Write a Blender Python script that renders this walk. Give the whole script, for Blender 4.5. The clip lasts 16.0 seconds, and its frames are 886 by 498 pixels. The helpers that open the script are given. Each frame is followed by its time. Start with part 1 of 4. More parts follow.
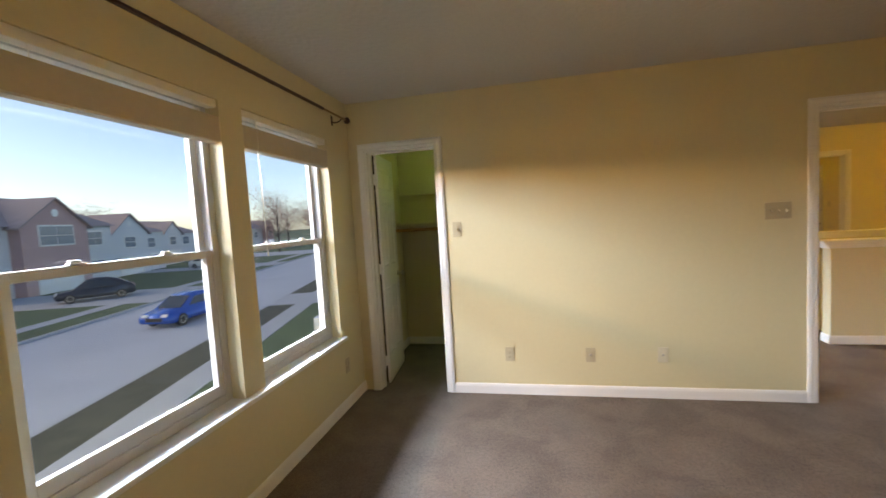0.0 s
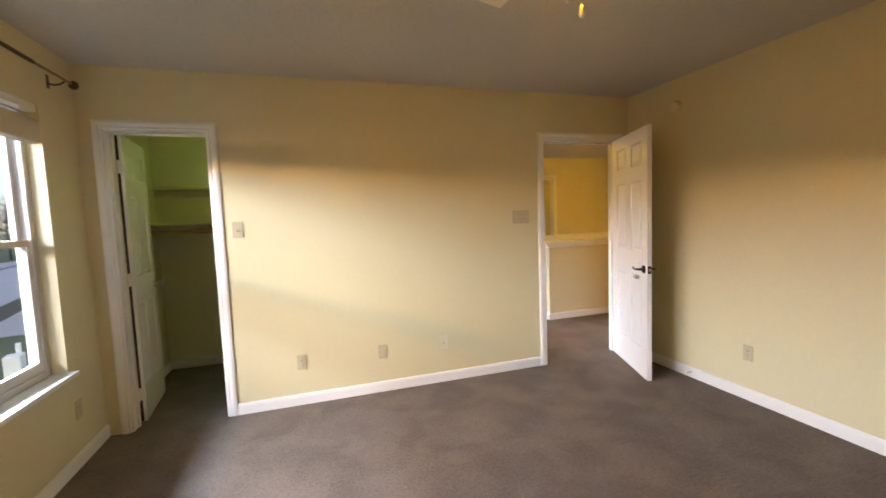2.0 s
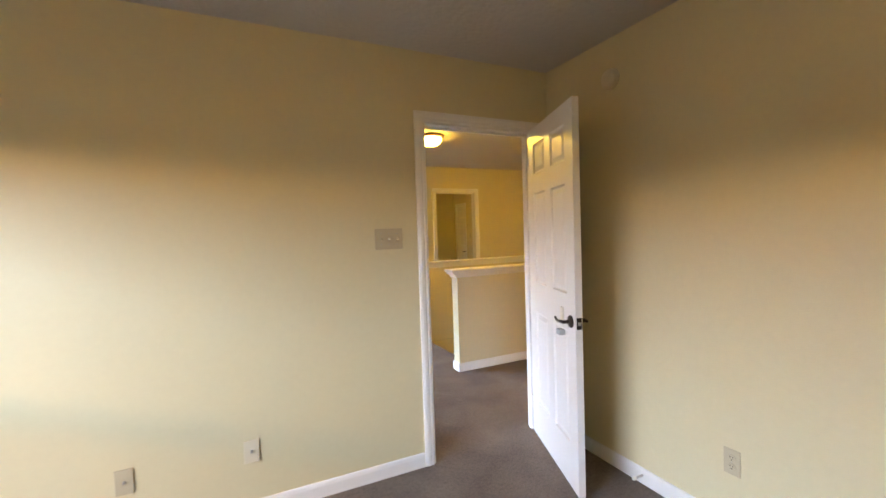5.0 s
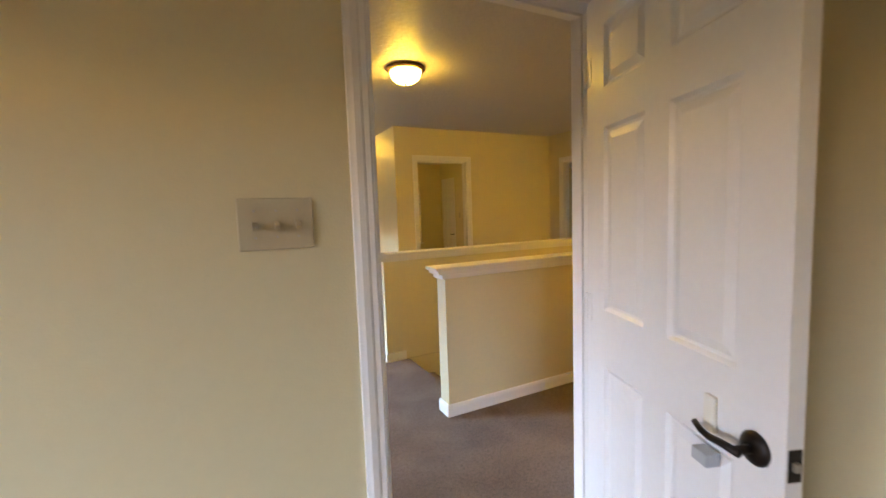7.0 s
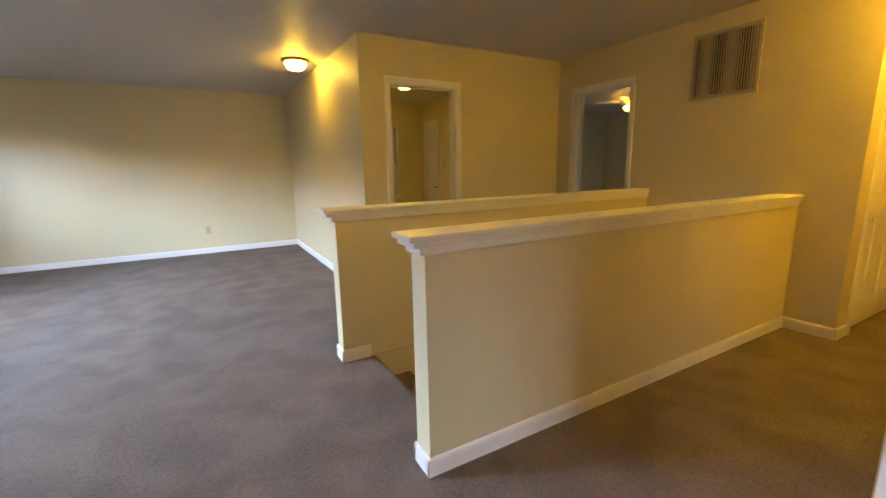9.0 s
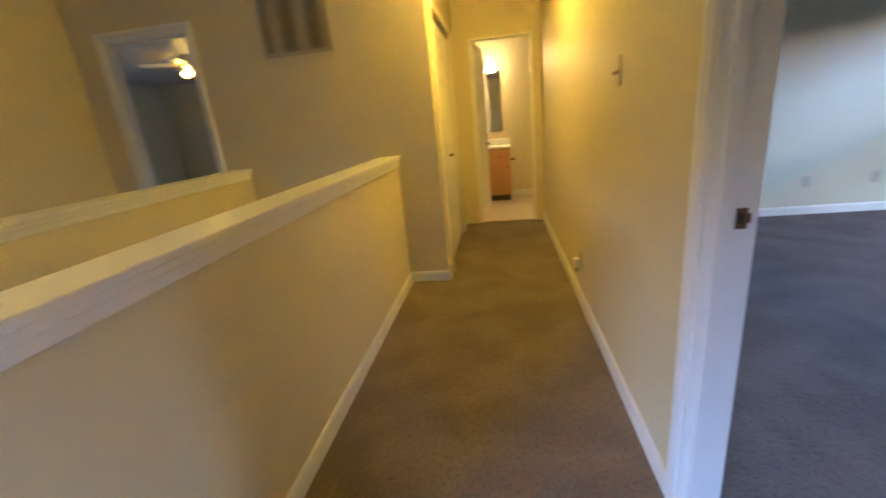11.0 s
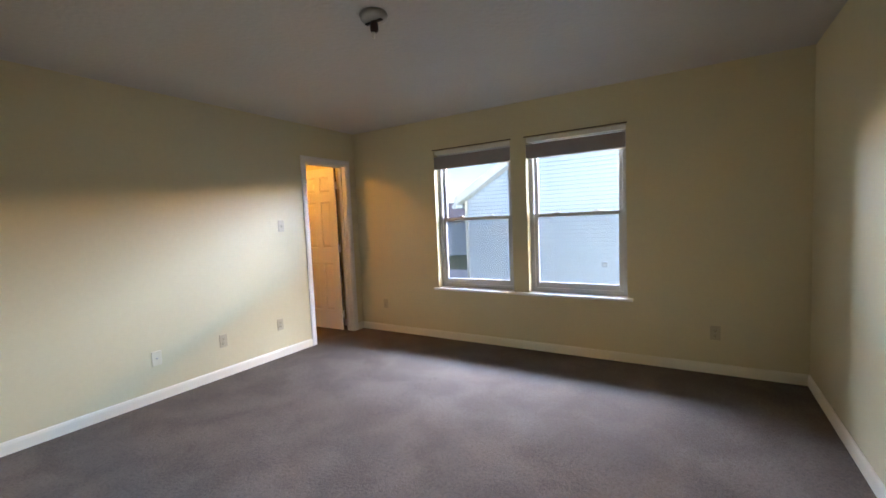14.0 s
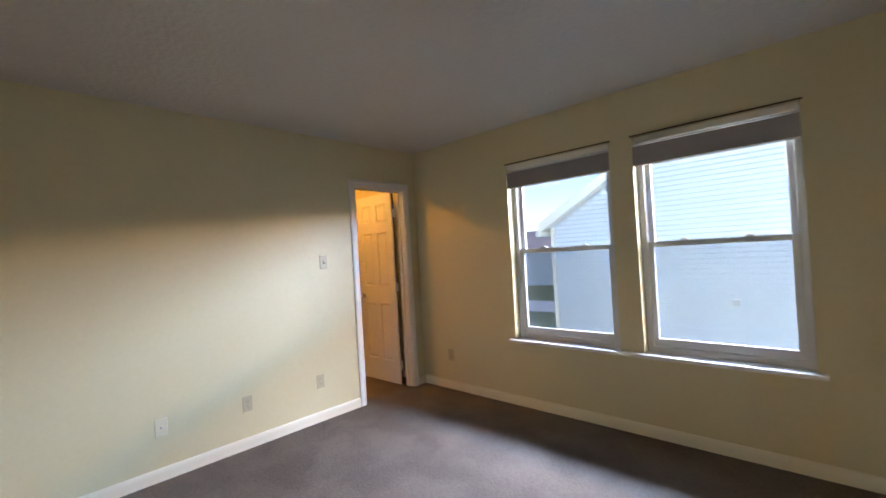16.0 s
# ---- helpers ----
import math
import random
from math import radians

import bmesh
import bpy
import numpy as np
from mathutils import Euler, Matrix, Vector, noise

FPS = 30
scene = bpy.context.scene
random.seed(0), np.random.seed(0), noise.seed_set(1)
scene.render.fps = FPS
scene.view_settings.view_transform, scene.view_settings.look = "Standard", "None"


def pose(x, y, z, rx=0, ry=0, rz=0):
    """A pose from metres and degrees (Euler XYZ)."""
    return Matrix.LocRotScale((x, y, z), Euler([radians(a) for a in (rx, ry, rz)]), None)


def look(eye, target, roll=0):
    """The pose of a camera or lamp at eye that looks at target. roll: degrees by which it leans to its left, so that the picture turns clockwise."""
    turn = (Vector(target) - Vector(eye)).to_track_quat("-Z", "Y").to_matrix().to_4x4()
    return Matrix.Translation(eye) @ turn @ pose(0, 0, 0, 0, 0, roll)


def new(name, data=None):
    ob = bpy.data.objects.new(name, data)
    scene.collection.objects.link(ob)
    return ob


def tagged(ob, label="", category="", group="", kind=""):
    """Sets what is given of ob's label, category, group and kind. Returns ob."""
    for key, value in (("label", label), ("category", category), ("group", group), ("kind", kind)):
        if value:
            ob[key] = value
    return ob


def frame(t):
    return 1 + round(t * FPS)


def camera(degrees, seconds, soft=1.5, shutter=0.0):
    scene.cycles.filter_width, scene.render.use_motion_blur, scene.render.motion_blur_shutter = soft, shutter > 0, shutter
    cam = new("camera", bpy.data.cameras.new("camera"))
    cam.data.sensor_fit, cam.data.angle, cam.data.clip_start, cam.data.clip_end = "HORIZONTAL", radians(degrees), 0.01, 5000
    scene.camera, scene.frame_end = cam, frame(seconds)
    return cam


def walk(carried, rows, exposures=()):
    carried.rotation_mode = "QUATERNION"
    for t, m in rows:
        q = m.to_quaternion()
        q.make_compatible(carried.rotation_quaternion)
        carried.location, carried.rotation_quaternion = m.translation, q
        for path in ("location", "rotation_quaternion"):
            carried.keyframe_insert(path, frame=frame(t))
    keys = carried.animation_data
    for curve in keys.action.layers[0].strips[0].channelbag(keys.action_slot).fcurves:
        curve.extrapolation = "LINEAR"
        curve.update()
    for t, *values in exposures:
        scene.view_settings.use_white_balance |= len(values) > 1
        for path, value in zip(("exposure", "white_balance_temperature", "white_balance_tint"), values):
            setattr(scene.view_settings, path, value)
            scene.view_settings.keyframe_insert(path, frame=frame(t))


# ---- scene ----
cam = camera(93.7, 16.0, soft=1.6, shutter=0.35)
PATH = [
    (0, (1.471, -3.304, 1.431), (1.052, -1.353, 1.293), -3.4),
    (0.5, (1.371, -3.335, 1.398), (1.241, -1.344, 1.269), -3.2),
    (1, (1.343, -3.321, 1.383), (1.516, -1.333, 1.245), -2.9),
    (1.5, (1.338, -3.289, 1.399), (1.765, -1.341, 1.239), -2.4),
    (2, (1.377, -3.278, 1.392), (1.982, -1.378, 1.236), -2.2),
    (2.5, (1.507, -3.27, 1.394), (2.206, -1.402, 1.242), -2.1),
    (3, (1.638, -3.189, 1.386), (2.408, -1.348, 1.258), -2.3),
    (3.5, (1.753, -2.987, 1.408), (2.601, -1.179, 1.303), -2.0),
    (3.7, (1.815, -2.89, 1.407), (2.677, -1.087, 1.332), -2.1),
    (5.8, (2.754, -1.715, 1.383), (3.615, 0.087, 1.283), -1.7),
    (6, (2.817, -1.556, 1.384), (3.685, 0.242, 1.265), -2.0),
    (6.5, (2.921, -1.287, 1.396), (3.822, 0.493, 1.255), -1.9),
    (7, (3.046, -1.021, 1.375), (3.959, 0.75, 1.199), -2.0),
    (7.5, (3.198, -0.762, 1.346), (4.103, 1.005, 1.104), -2.0),
    (8, (3.349, -0.487, 1.328), (4.252, 1.271, 1.022), -1.4),
    (8.2, (3.397, -0.367, 1.318), (4.29, 1.391, 0.978), -1.1),
    (10.3, (3.967, 0.518, 1.194), (5.518, 1.668, 0.672), -3.9),
    (10.5, (4.032, 0.583, 1.223), (5.709, 1.524, 0.675), -4.8),
    (11, (4.247, 0.601, 1.238), (6.136, 0.896, 0.649), -5.6),
    (11.5, (4.47, 0.576, 1.237), (6.346, 0.176, 0.671), -6.0),
    (12, (4.684, 0.455, 1.249), (6.343, -0.552, 0.764), -5.4),
    (12.5, (4.858, 0.287, 1.292), (6.201, -1.148, 0.921), -4.2),
    (13, (4.995, 0.108, 1.312), (6.104, -1.537, 1.057), -3.3),
    (13.5, (5.066, -0.104, 1.342), (6.113, -1.798, 1.165), -2.7),
    (14, (5.112, -0.277, 1.338), (6.158, -1.975, 1.197), -2.5),
    (14.5, (5.248, -0.448, 1.363), (6.229, -2.186, 1.235), -3.1),
    (15, (5.351, -0.636, 1.366), (6.405, -2.333, 1.254), -3.9),
    (15.5, (5.393, -0.928, 1.368), (6.624, -2.503, 1.311), -4.4),
    (16, (5.541, -1.147, 1.363), (6.911, -2.604, 1.382), -3.4),
]
EXPOSURES = [(0.0, 0.92, 7550, 17), (1.2, 1.07, 8350, 22), (2.5, 1.36, 6850, 18), (3.6, 1.42, 6450, 16), (6.0, 1.2, 6500, 18), (7.2, 1.02, 6300, 17), (8.2, 0.82, 6450, 18), (10.3, 0.84, 5200, 16), (11.2, 1.02, 4650, 22), (12.0, 0.84, 4450, 34), (12.5, 0.9, 4150, 28), (13.0, 1.22, 4450, 10), (13.6, 1.5, 5600, 14), (14.0, 1.56, 6250, 19), (15.0, 1.56, 6400, 20), (16.0, 1.5, 6200, 19)]
walk(cam, [(t, look(eye, target, roll)) for t, eye, target, roll in PATH], EXPOSURES)

# world, sun and exposure
world = bpy.data.worlds.new("dusk_sky")
world.use_nodes = True
scene.world = world
wn = world.node_tree.nodes
sky = wn.new("ShaderNodeTexSky")
sky.sky_type = "NISHITA"
sky.sun_disc = False
sky.sun_elevation = radians(24)
sky.sun_rotation = radians(-117)
sky.air_density, sky.dust_density, sky.ozone_density = 0.75, 0.9, 2.0
wn["Background"].inputs["Strength"].default_value = 0.15
world.node_tree.links.new(sky.outputs[0], wn["Background"].inputs[0])
sun = new("sun", bpy.data.lights.new("sun", "SUN"))
sun.data.energy, sun.data.angle, sun.data.color = 0.55, radians(16), (1.0, 0.84, 0.68)
sun.matrix_world = look((-52.5, -26.5, 26.2), (0, 0, 0))


def sky_fill(name, at, out, width, power, foot, band):
    """Added area lamps that stand in for dusk light through a pair of windows: a low warm band as afterglow above the
    roofs, and a cool one over it as the sky.
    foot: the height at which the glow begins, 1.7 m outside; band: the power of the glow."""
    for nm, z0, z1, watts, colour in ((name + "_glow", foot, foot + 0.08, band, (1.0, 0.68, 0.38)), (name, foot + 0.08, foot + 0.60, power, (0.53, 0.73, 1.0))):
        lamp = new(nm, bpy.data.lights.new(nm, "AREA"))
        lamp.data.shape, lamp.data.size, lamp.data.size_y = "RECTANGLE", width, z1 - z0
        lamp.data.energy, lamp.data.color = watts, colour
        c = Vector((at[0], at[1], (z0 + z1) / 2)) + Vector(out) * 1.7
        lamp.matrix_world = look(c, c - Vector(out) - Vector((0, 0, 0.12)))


# Unseen lamps outside the windows brighten the rooms beyond what the sky gives.
sky_fill("street_sky_fill", (-0.16, -1.8), (-1, 0, 0), 5.6, 470.0, 1.95, 100.0)
sky_fill("side_sky_fill", (5.2, -4.36), (0, -1, 0), 6.4, 610.0, 2.04, 135.0)
sky_fill("loft_sky_fill", (-0.16, 4.3), (-1, 0, 0), 5.4, 2100.0, 2.19, 190.0)
sky_fill("far_sky_fill", (12.76, 3.8), (1, 0, 0), 4.0, 900.0, 2.2, 20.0)

# ---- materials ----


def mat(name, colour, rough=0.6, metal=0.0, vary=0.06, scale=6.0, fine=120.0, bump=0.0, bump_scale=200.0, spec=0.5, pieces=0.0, relief=0.004):
    """A painted or plain surface: base colour with blotches at two scales and fine relief."""
    m = bpy.data.materials.new(name)
    m.use_nodes = True
    nt = m.node_tree
    b = nt.nodes["Principled BSDF"]
    b.inputs["Roughness"].default_value = rough
    b.inputs["Metallic"].default_value = metal
    b.inputs["Specular IOR Level"].default_value = spec
    co = nt.nodes.new("ShaderNodeTexCoord")
    n1 = nt.nodes.new("ShaderNodeTexNoise")
    n1.inputs["Scale"].default_value, n1.inputs["Detail"].default_value = scale, 4
    n2 = nt.nodes.new("ShaderNodeTexNoise")
    n2.inputs["Scale"].default_value, n2.inputs["Detail"].default_value = fine, 3
    mix = nt.nodes.new("ShaderNodeMath")
    mix.operation = "ADD"
    half = nt.nodes.new("ShaderNodeMath")
    half.operation, half.inputs[1].default_value = "MULTIPLY", 0.5
    ramp = nt.nodes.new("ShaderNodeValToRGB")
    ramp.color_ramp.elements[0].position, ramp.color_ramp.elements[1].position = 0.3, 0.7
    ramp.color_ramp.elements[0].color = (*[c * (1 - vary) for c in colour], 1)
    ramp.color_ramp.elements[1].color = (*[min(1, c * (1 + vary)) for c in colour], 1)
    for n in (n1, n2):
        nt.links.new(co.outputs["Object"], n.inputs["Vector"])
    nt.links.new(n1.outputs["Fac"], mix.inputs[0])
    nt.links.new(n2.outputs["Fac"], mix.inputs[1])
    nt.links.new(mix.outputs[0], half.inputs[0])
    nt.links.new(half.outputs[0], ramp.inputs["Fac"])
    colour_out = ramp.outputs["Color"]
    if pieces:
        info = nt.nodes.new("ShaderNodeObjectInfo")
        hsv = nt.nodes.new("ShaderNodeHueSaturation")
        scale_node = nt.nodes.new("ShaderNodeMapRange")
        scale_node.inputs["To Min"].default_value, scale_node.inputs["To Max"].default_value = 1 - pieces, 1 + pieces
        nt.links.new(info.outputs["Random"], scale_node.inputs["Value"])
        nt.links.new(scale_node.outputs[0], hsv.inputs["Value"])
        nt.links.new(colour_out, hsv.inputs["Color"])
        colour_out = hsv.outputs["Color"]
    nt.links.new(colour_out, b.inputs["Base Color"])
    if bump:
        n3 = nt.nodes.new("ShaderNodeTexNoise")
        n3.inputs["Scale"].default_value, n3.inputs["Detail"].default_value = bump_scale, 3
        bp = nt.nodes.new("ShaderNodeBump")
        bp.inputs["Strength"].default_value, bp.inputs["Distance"].default_value = bump, relief
        nt.links.new(co.outputs["Object"], n3.inputs["Vector"])
        nt.links.new(n3.outputs["Fac"], bp.inputs["Height"])
        nt.links.new(bp.outputs["Normal"], b.inputs["Normal"])
    return m


def carpet_material():
    """Cut-pile carpet: tufts, brushed patches and dark flecks."""
    m = bpy.data.materials.new("carpet")
    m.use_nodes = True
    nt = m.node_tree
    b = nt.nodes["Principled BSDF"]
    b.inputs["Roughness"].default_value = 0.95
    b.inputs["Specular IOR Level"].default_value = 0.1
    co = nt.nodes.new("ShaderNodeTexCoord")
    tuft = nt.nodes.new("ShaderNodeTexNoise")
    tuft.inputs["Scale"].default_value, tuft.inputs["Detail"].default_value = 210, 3
    patch = nt.nodes.new("ShaderNodeTexNoise")
    patch.inputs["Scale"].default_value, patch.inputs["Detail"].default_value = 3.2, 6
    patch.inputs["Distortion"].default_value = 0.4
    clump = nt.nodes.new("ShaderNodeTexNoise")
    clump.inputs["Scale"].default_value, clump.inputs["Detail"].default_value = 55, 2
    for n in (tuft, patch, clump):
        nt.links.new(co.outputs["Object"], n.inputs["Vector"])
    ramp = nt.nodes.new("ShaderNodeValToRGB")
    ramp.color_ramp.elements[0].position, ramp.color_ramp.elements[0].color = 0.39, (0.130, 0.106, 0.089, 1)
    ramp.color_ramp.elements[1].position, ramp.color_ramp.elements[1].color = 0.61, (0.206, 0.169, 0.144, 1)
    ramp2 = nt.nodes.new("ShaderNodeValToRGB")
    ramp2.color_ramp.elements[0].position, ramp2.color_ramp.elements[0].color = 0.38, (0.86, 0.86, 0.86, 1)
    ramp2.color_ramp.elements[1].position, ramp2.color_ramp.elements[1].color = 0.62, (1.10, 1.10, 1.10, 1)
    ramp3 = nt.nodes.new("ShaderNodeValToRGB")
    ramp3.color_ramp.elements[0].position, ramp3.color_ramp.elements[0].color = 0.30, (0.83, 0.83, 0.83, 1)
    ramp3.color_ramp.elements[1].position, ramp3.color_ramp.elements[1].color = 0.58, (1.06, 1.06, 1.06, 1)
    mul = nt.nodes.new("ShaderNodeMix")
    mul.data_type, mul.blend_type = "RGBA", "MULTIPLY"
    mul.inputs["Factor"].default_value = 1
    mul2 = nt.nodes.new("ShaderNodeMix")
    mul2.data_type, mul2.blend_type = "RGBA", "MULTIPLY"
    mul2.inputs["Factor"].default_value = 1
    nt.links.new(tuft.outputs["Fac"], ramp.inputs["Fac"])
    nt.links.new(patch.outputs["Fac"], ramp2.inputs["Fac"])
    nt.links.new(clump.outputs["Fac"], ramp3.inputs["Fac"])
    nt.links.new(ramp.outputs["Color"], mul.inputs["A"])
    nt.links.new(ramp2.outputs["Color"], mul.inputs["B"])
    nt.links.new(mul.outputs["Result"], mul2.inputs["A"])
    nt.links.new(ramp3.outputs["Color"], mul2.inputs["B"])
    nt.links.new(mul2.outputs["Result"], b.inputs["Base Color"])
    add = nt.nodes.new("ShaderNodeMath")
    add.operation = "ADD"
    nt.links.new(tuft.outputs["Fac"], add.inputs[0])
    nt.links.new(clump.outputs["Fac"], add.inputs[1])
    bp = nt.nodes.new("ShaderNodeBump")
    bp.inputs["Strength"].default_value, bp.inputs["Distance"].default_value = 0.6, 0.006
    nt.links.new(add.outputs[0], bp.inputs["Height"])
    nt.links.new(bp.outputs["Normal"], b.inputs["Normal"])
    return m


def glass_material():
    """Thin clear pane: passes light straight on, with a faint gloss."""
    m = bpy.data.materials.new("window_glass")
    m.use_nodes = True
    nt = m.node_tree
    nt.nodes.remove(nt.nodes["Principled BSDF"])
    tr = nt.nodes.new("ShaderNodeBsdfTransparent")
    tr.inputs[0].default_value = (0.93, 0.96, 0.96, 1)
    gl = nt.nodes.new("ShaderNodeBsdfGlossy")
    gl.inputs["Roughness"].default_value = 0.02
    mx = nt.nodes.new("ShaderNodeMixShader")
    mx.inputs[0].default_value = 0.015
    nt.links.new(tr.outputs[0], mx.inputs[1])
    nt.links.new(gl.outputs[0], mx.inputs[2])
    nt.links.new(mx.outputs[0], nt.nodes["Material Output"].inputs["Surface"])
    return m


def screen_material():
    """Fine dark insect mesh, seen as a grey veil."""
    m = bpy.data.materials.new("insect_screen")
    m.use_nodes = True
    nt = m.node_tree
    nt.nodes["Principled BSDF"].inputs["Base Color"].default_value = (0.08, 0.08, 0.09, 1)
    tr = nt.nodes.new("ShaderNodeBsdfTransparent")
    mx = nt.nodes.new("ShaderNodeMixShader")
    mx.inputs[0].default_value = 0.78
    nt.links.new(nt.nodes["Principled BSDF"].outputs[0], mx.inputs[1])
    nt.links.new(tr.outputs[0], mx.inputs[2])
    nt.links.new(mx.outputs[0], nt.nodes["Material Output"].inputs["Surface"])
    return m


def glow(name, colour, strength):
    m = bpy.data.materials.new(name)
    m.use_nodes = True
    b = m.node_tree.nodes["Principled BSDF"]
    b.inputs["Base Color"].default_value = (*[0.8 * c for c in colour], 1)
    b.inputs["Emission Color"].default_value = (*colour, 1)
    b.inputs["Emission Strength"].default_value = strength
    return m


def wood_material():
    m = mat("honey_oak", (0.46, 0.25, 0.06), 0.4, vary=0.2, scale=3, fine=40)
    nt = m.node_tree
    for n in nt.nodes:
        if n.type == "TEX_NOISE":
            mp = nt.nodes.new("ShaderNodeMapping")
            mp.inputs["Scale"].default_value = (6, 6, 0.6)
            src = n.inputs["Vector"].links[0].from_socket
            nt.links.new(src, mp.inputs["Vector"])
            nt.links.new(mp.outputs[0], n.inputs["Vector"])
    return m


PAINT = mat("cream_paint", (0.60, 0.535, 0.335), 0.52, vary=0.025, scale=1.5, fine=30, bump=0.14, bump_scale=160)
CEIL = mat("textured_ceiling", (0.49, 0.465, 0.43), 0.5, vary=0.03, scale=2, fine=60, bump=1.0, bump_scale=30, relief=0.007)
TRIM = mat("white_gloss_trim", (0.72, 0.71, 0.69), 0.3, vary=0.02, scale=5, fine=80, bump=0.03, bump_scale=90)
DOORM = mat("white_door_paint", (0.72, 0.71, 0.70), 0.33, vary=0.025, scale=4, fine=50, bump=0.06, bump_scale=140)
CREAMTRIM = mat("off_white_trim", (0.74, 0.69, 0.56), 0.35, vary=0.02, scale=5, fine=80)
VINYL = mat("white_vinyl", (0.54, 0.54, 0.54), 0.35, vary=0.03, scale=8)
IVORY = mat("ivory_plastic", (0.455, 0.395, 0.265), 0.3, vary=0.03)
WHITEP = mat("white_plastic", (0.74, 0.71, 0.62), 0.3, vary=0.02)
STEELP = mat("grey_plastic", (0.36, 0.38, 0.40), 0.4, vary=0.03)
BRONZE = mat("oil_rubbed_bronze", (0.025, 0.02, 0.018), 0.35, 0.8, vary=0.2)
RIM = mat("antique_bronze", (0.15, 0.085, 0.04), 0.4, 0.6, vary=0.15)
BRASS = mat("aged_brass_rod", (0.24, 0.15, 0.06), 0.4, 0.6, vary=0.15)
STEEL = mat("satin_nickel", (0.45, 0.43, 0.40), 0.35, 1.0, vary=0.08)
DARK = mat("dark_gap", (0.03, 0.022, 0.016), 0.7, vary=0.1)
RODM = mat("dark_brown_rod", (0.045, 0.02, 0.014), 0.35, 0.3, vary=0.15)
SLAT = mat("beige_blind_slat", (0.52, 0.45, 0.36), 0.5, vary=0.05)
CARPET = carpet_material()
GLASS = glass_material()
OAK = wood_material()
SCREEN = screen_material()
JACKP = mat("pale_ivory_plate", (0.64, 0.57, 0.42), 0.35, vary=0.02)
VALANCE = mat("beige_valance", (0.50, 0.43, 0.32), 0.5, vary=0.05, scale=3, fine=40)
# greyer copy of the valance, the shade of backlighting put into its colour
VALANCE2 = mat("backlit_valance", (0.27, 0.25, 0.25), 0.5, vary=0.05, scale=3, fine=40)
VENT = mat("beige_vent_metal", (0.40, 0.35, 0.27), 0.45, vary=0.06)
TILE = mat("bath_vinyl_floor", (0.62, 0.52, 0.40), 0.35, vary=0.08, scale=9)
MARBLE = mat("cultured_marble", (0.80, 0.78, 0.74), 0.2, vary=0.04, scale=5)
DOME = glow("frosted_dome_lit", (1.0, 0.59, 0.05), 50.0)
HALLDOME = glow("hall_dome_lit", (1.0, 0.55, 0.02), 140.0)
BATHGLOW = glow("vanity_bulb_lit", (1.0, 0.62, 0.16), 52.0)
CLOSETGLOW = glow("closet_tube_lit", (0.58, 1.0, 0.26), 12.0)
AMBERGLOW = glow("closet_bulb_lit", (1.0, 0.45, 0.06), 400.0)
FANGLOW = glow("fan_glass_lit", (1.0, 0.52, 0.03), 26.0)
MIRROR = mat("mirror_glass", (0.85, 0.86, 0.86), 0.02, 1.0, vary=0.0)
ASPHALT = mat("pale_concrete_road", (0.42, 0.43, 0.45), 0.9, vary=0.12, scale=0.3, fine=9)
CONCRETE = mat("concrete_walk", (0.38, 0.38, 0.38), 0.9, vary=0.1, scale=0.5, fine=12)
GRASS = mat("late_autumn_lawn", (0.085, 0.115, 0.05), 0.95, vary=0.35, scale=0.35, fine=14)
VERGE = mat("dry_verge", (0.075, 0.072, 0.045), 0.95, vary=0.4, scale=1.2, fine=22)
BRICK = mat("pink_brick", (0.48, 0.31, 0.29), 0.85, vary=0.15, scale=2, fine=30)
SHINGLE = mat("brown_shingle", (0.33, 0.26, 0.25), 0.9, vary=0.2, scale=2, fine=18)
# white vinyl, with the blue of the sky light put into its colour
SIDING = mat("sky_tinted_white_siding", (0.60, 0.67, 0.77), 0.5, vary=0.03, scale=1.5, fine=20, pieces=0.03)
HSIDE = mat("pale_house_siding", (0.58, 0.59, 0.60), 0.7, vary=0.06, scale=1, fine=12)
HGLASS = mat("house_window_glass", (0.16, 0.20, 0.25), 0.1, vary=0.1)
BLUECAR = mat("blue_car_paint", (0.02, 0.10, 0.42), 0.2, 0.2, vary=0.04)
GREYCAR = mat("dark_grey_car_paint", (0.05, 0.055, 0.065), 0.25, 0.2, vary=0.05)
TYRE = mat("tyre_rubber", (0.02, 0.02, 0.02), 0.8, vary=0.1)
CARGLASS = mat("car_glass", (0.03, 0.04, 0.05), 0.08, vary=0.02)
BARK = mat("tree_bark", (0.08, 0.06, 0.05), 0.9, vary=0.25, scale=4)
TWIG = mat("bare_russet_twigs", (0.30, 0.20, 0.18), 0.9, vary=0.2, scale=1)

# ---- builders ----


def part(name, bm, material, parent=None, label=""):
    me = bpy.data.meshes.new(name)
    bmesh.ops.recalc_face_normals(bm, faces=bm.faces)
    bm.to_mesh(me)
    bm.free()
    me.materials.append(material)
    ob = new(name, me)
    if parent is not None:
        ob.parent = parent
    if label:
        ob["label"] = label
    return ob


def shared(name, mesh, parent, m):
    ob = new(name, mesh)
    ob.parent = parent
    ob.matrix_basis = m
    return ob


def thing(name, m, label, category, group="", kind=""):
    e = new(name)
    e.matrix_basis = m
    e.empty_display_size = 0.1
    return tagged(e, label, category, group, kind)


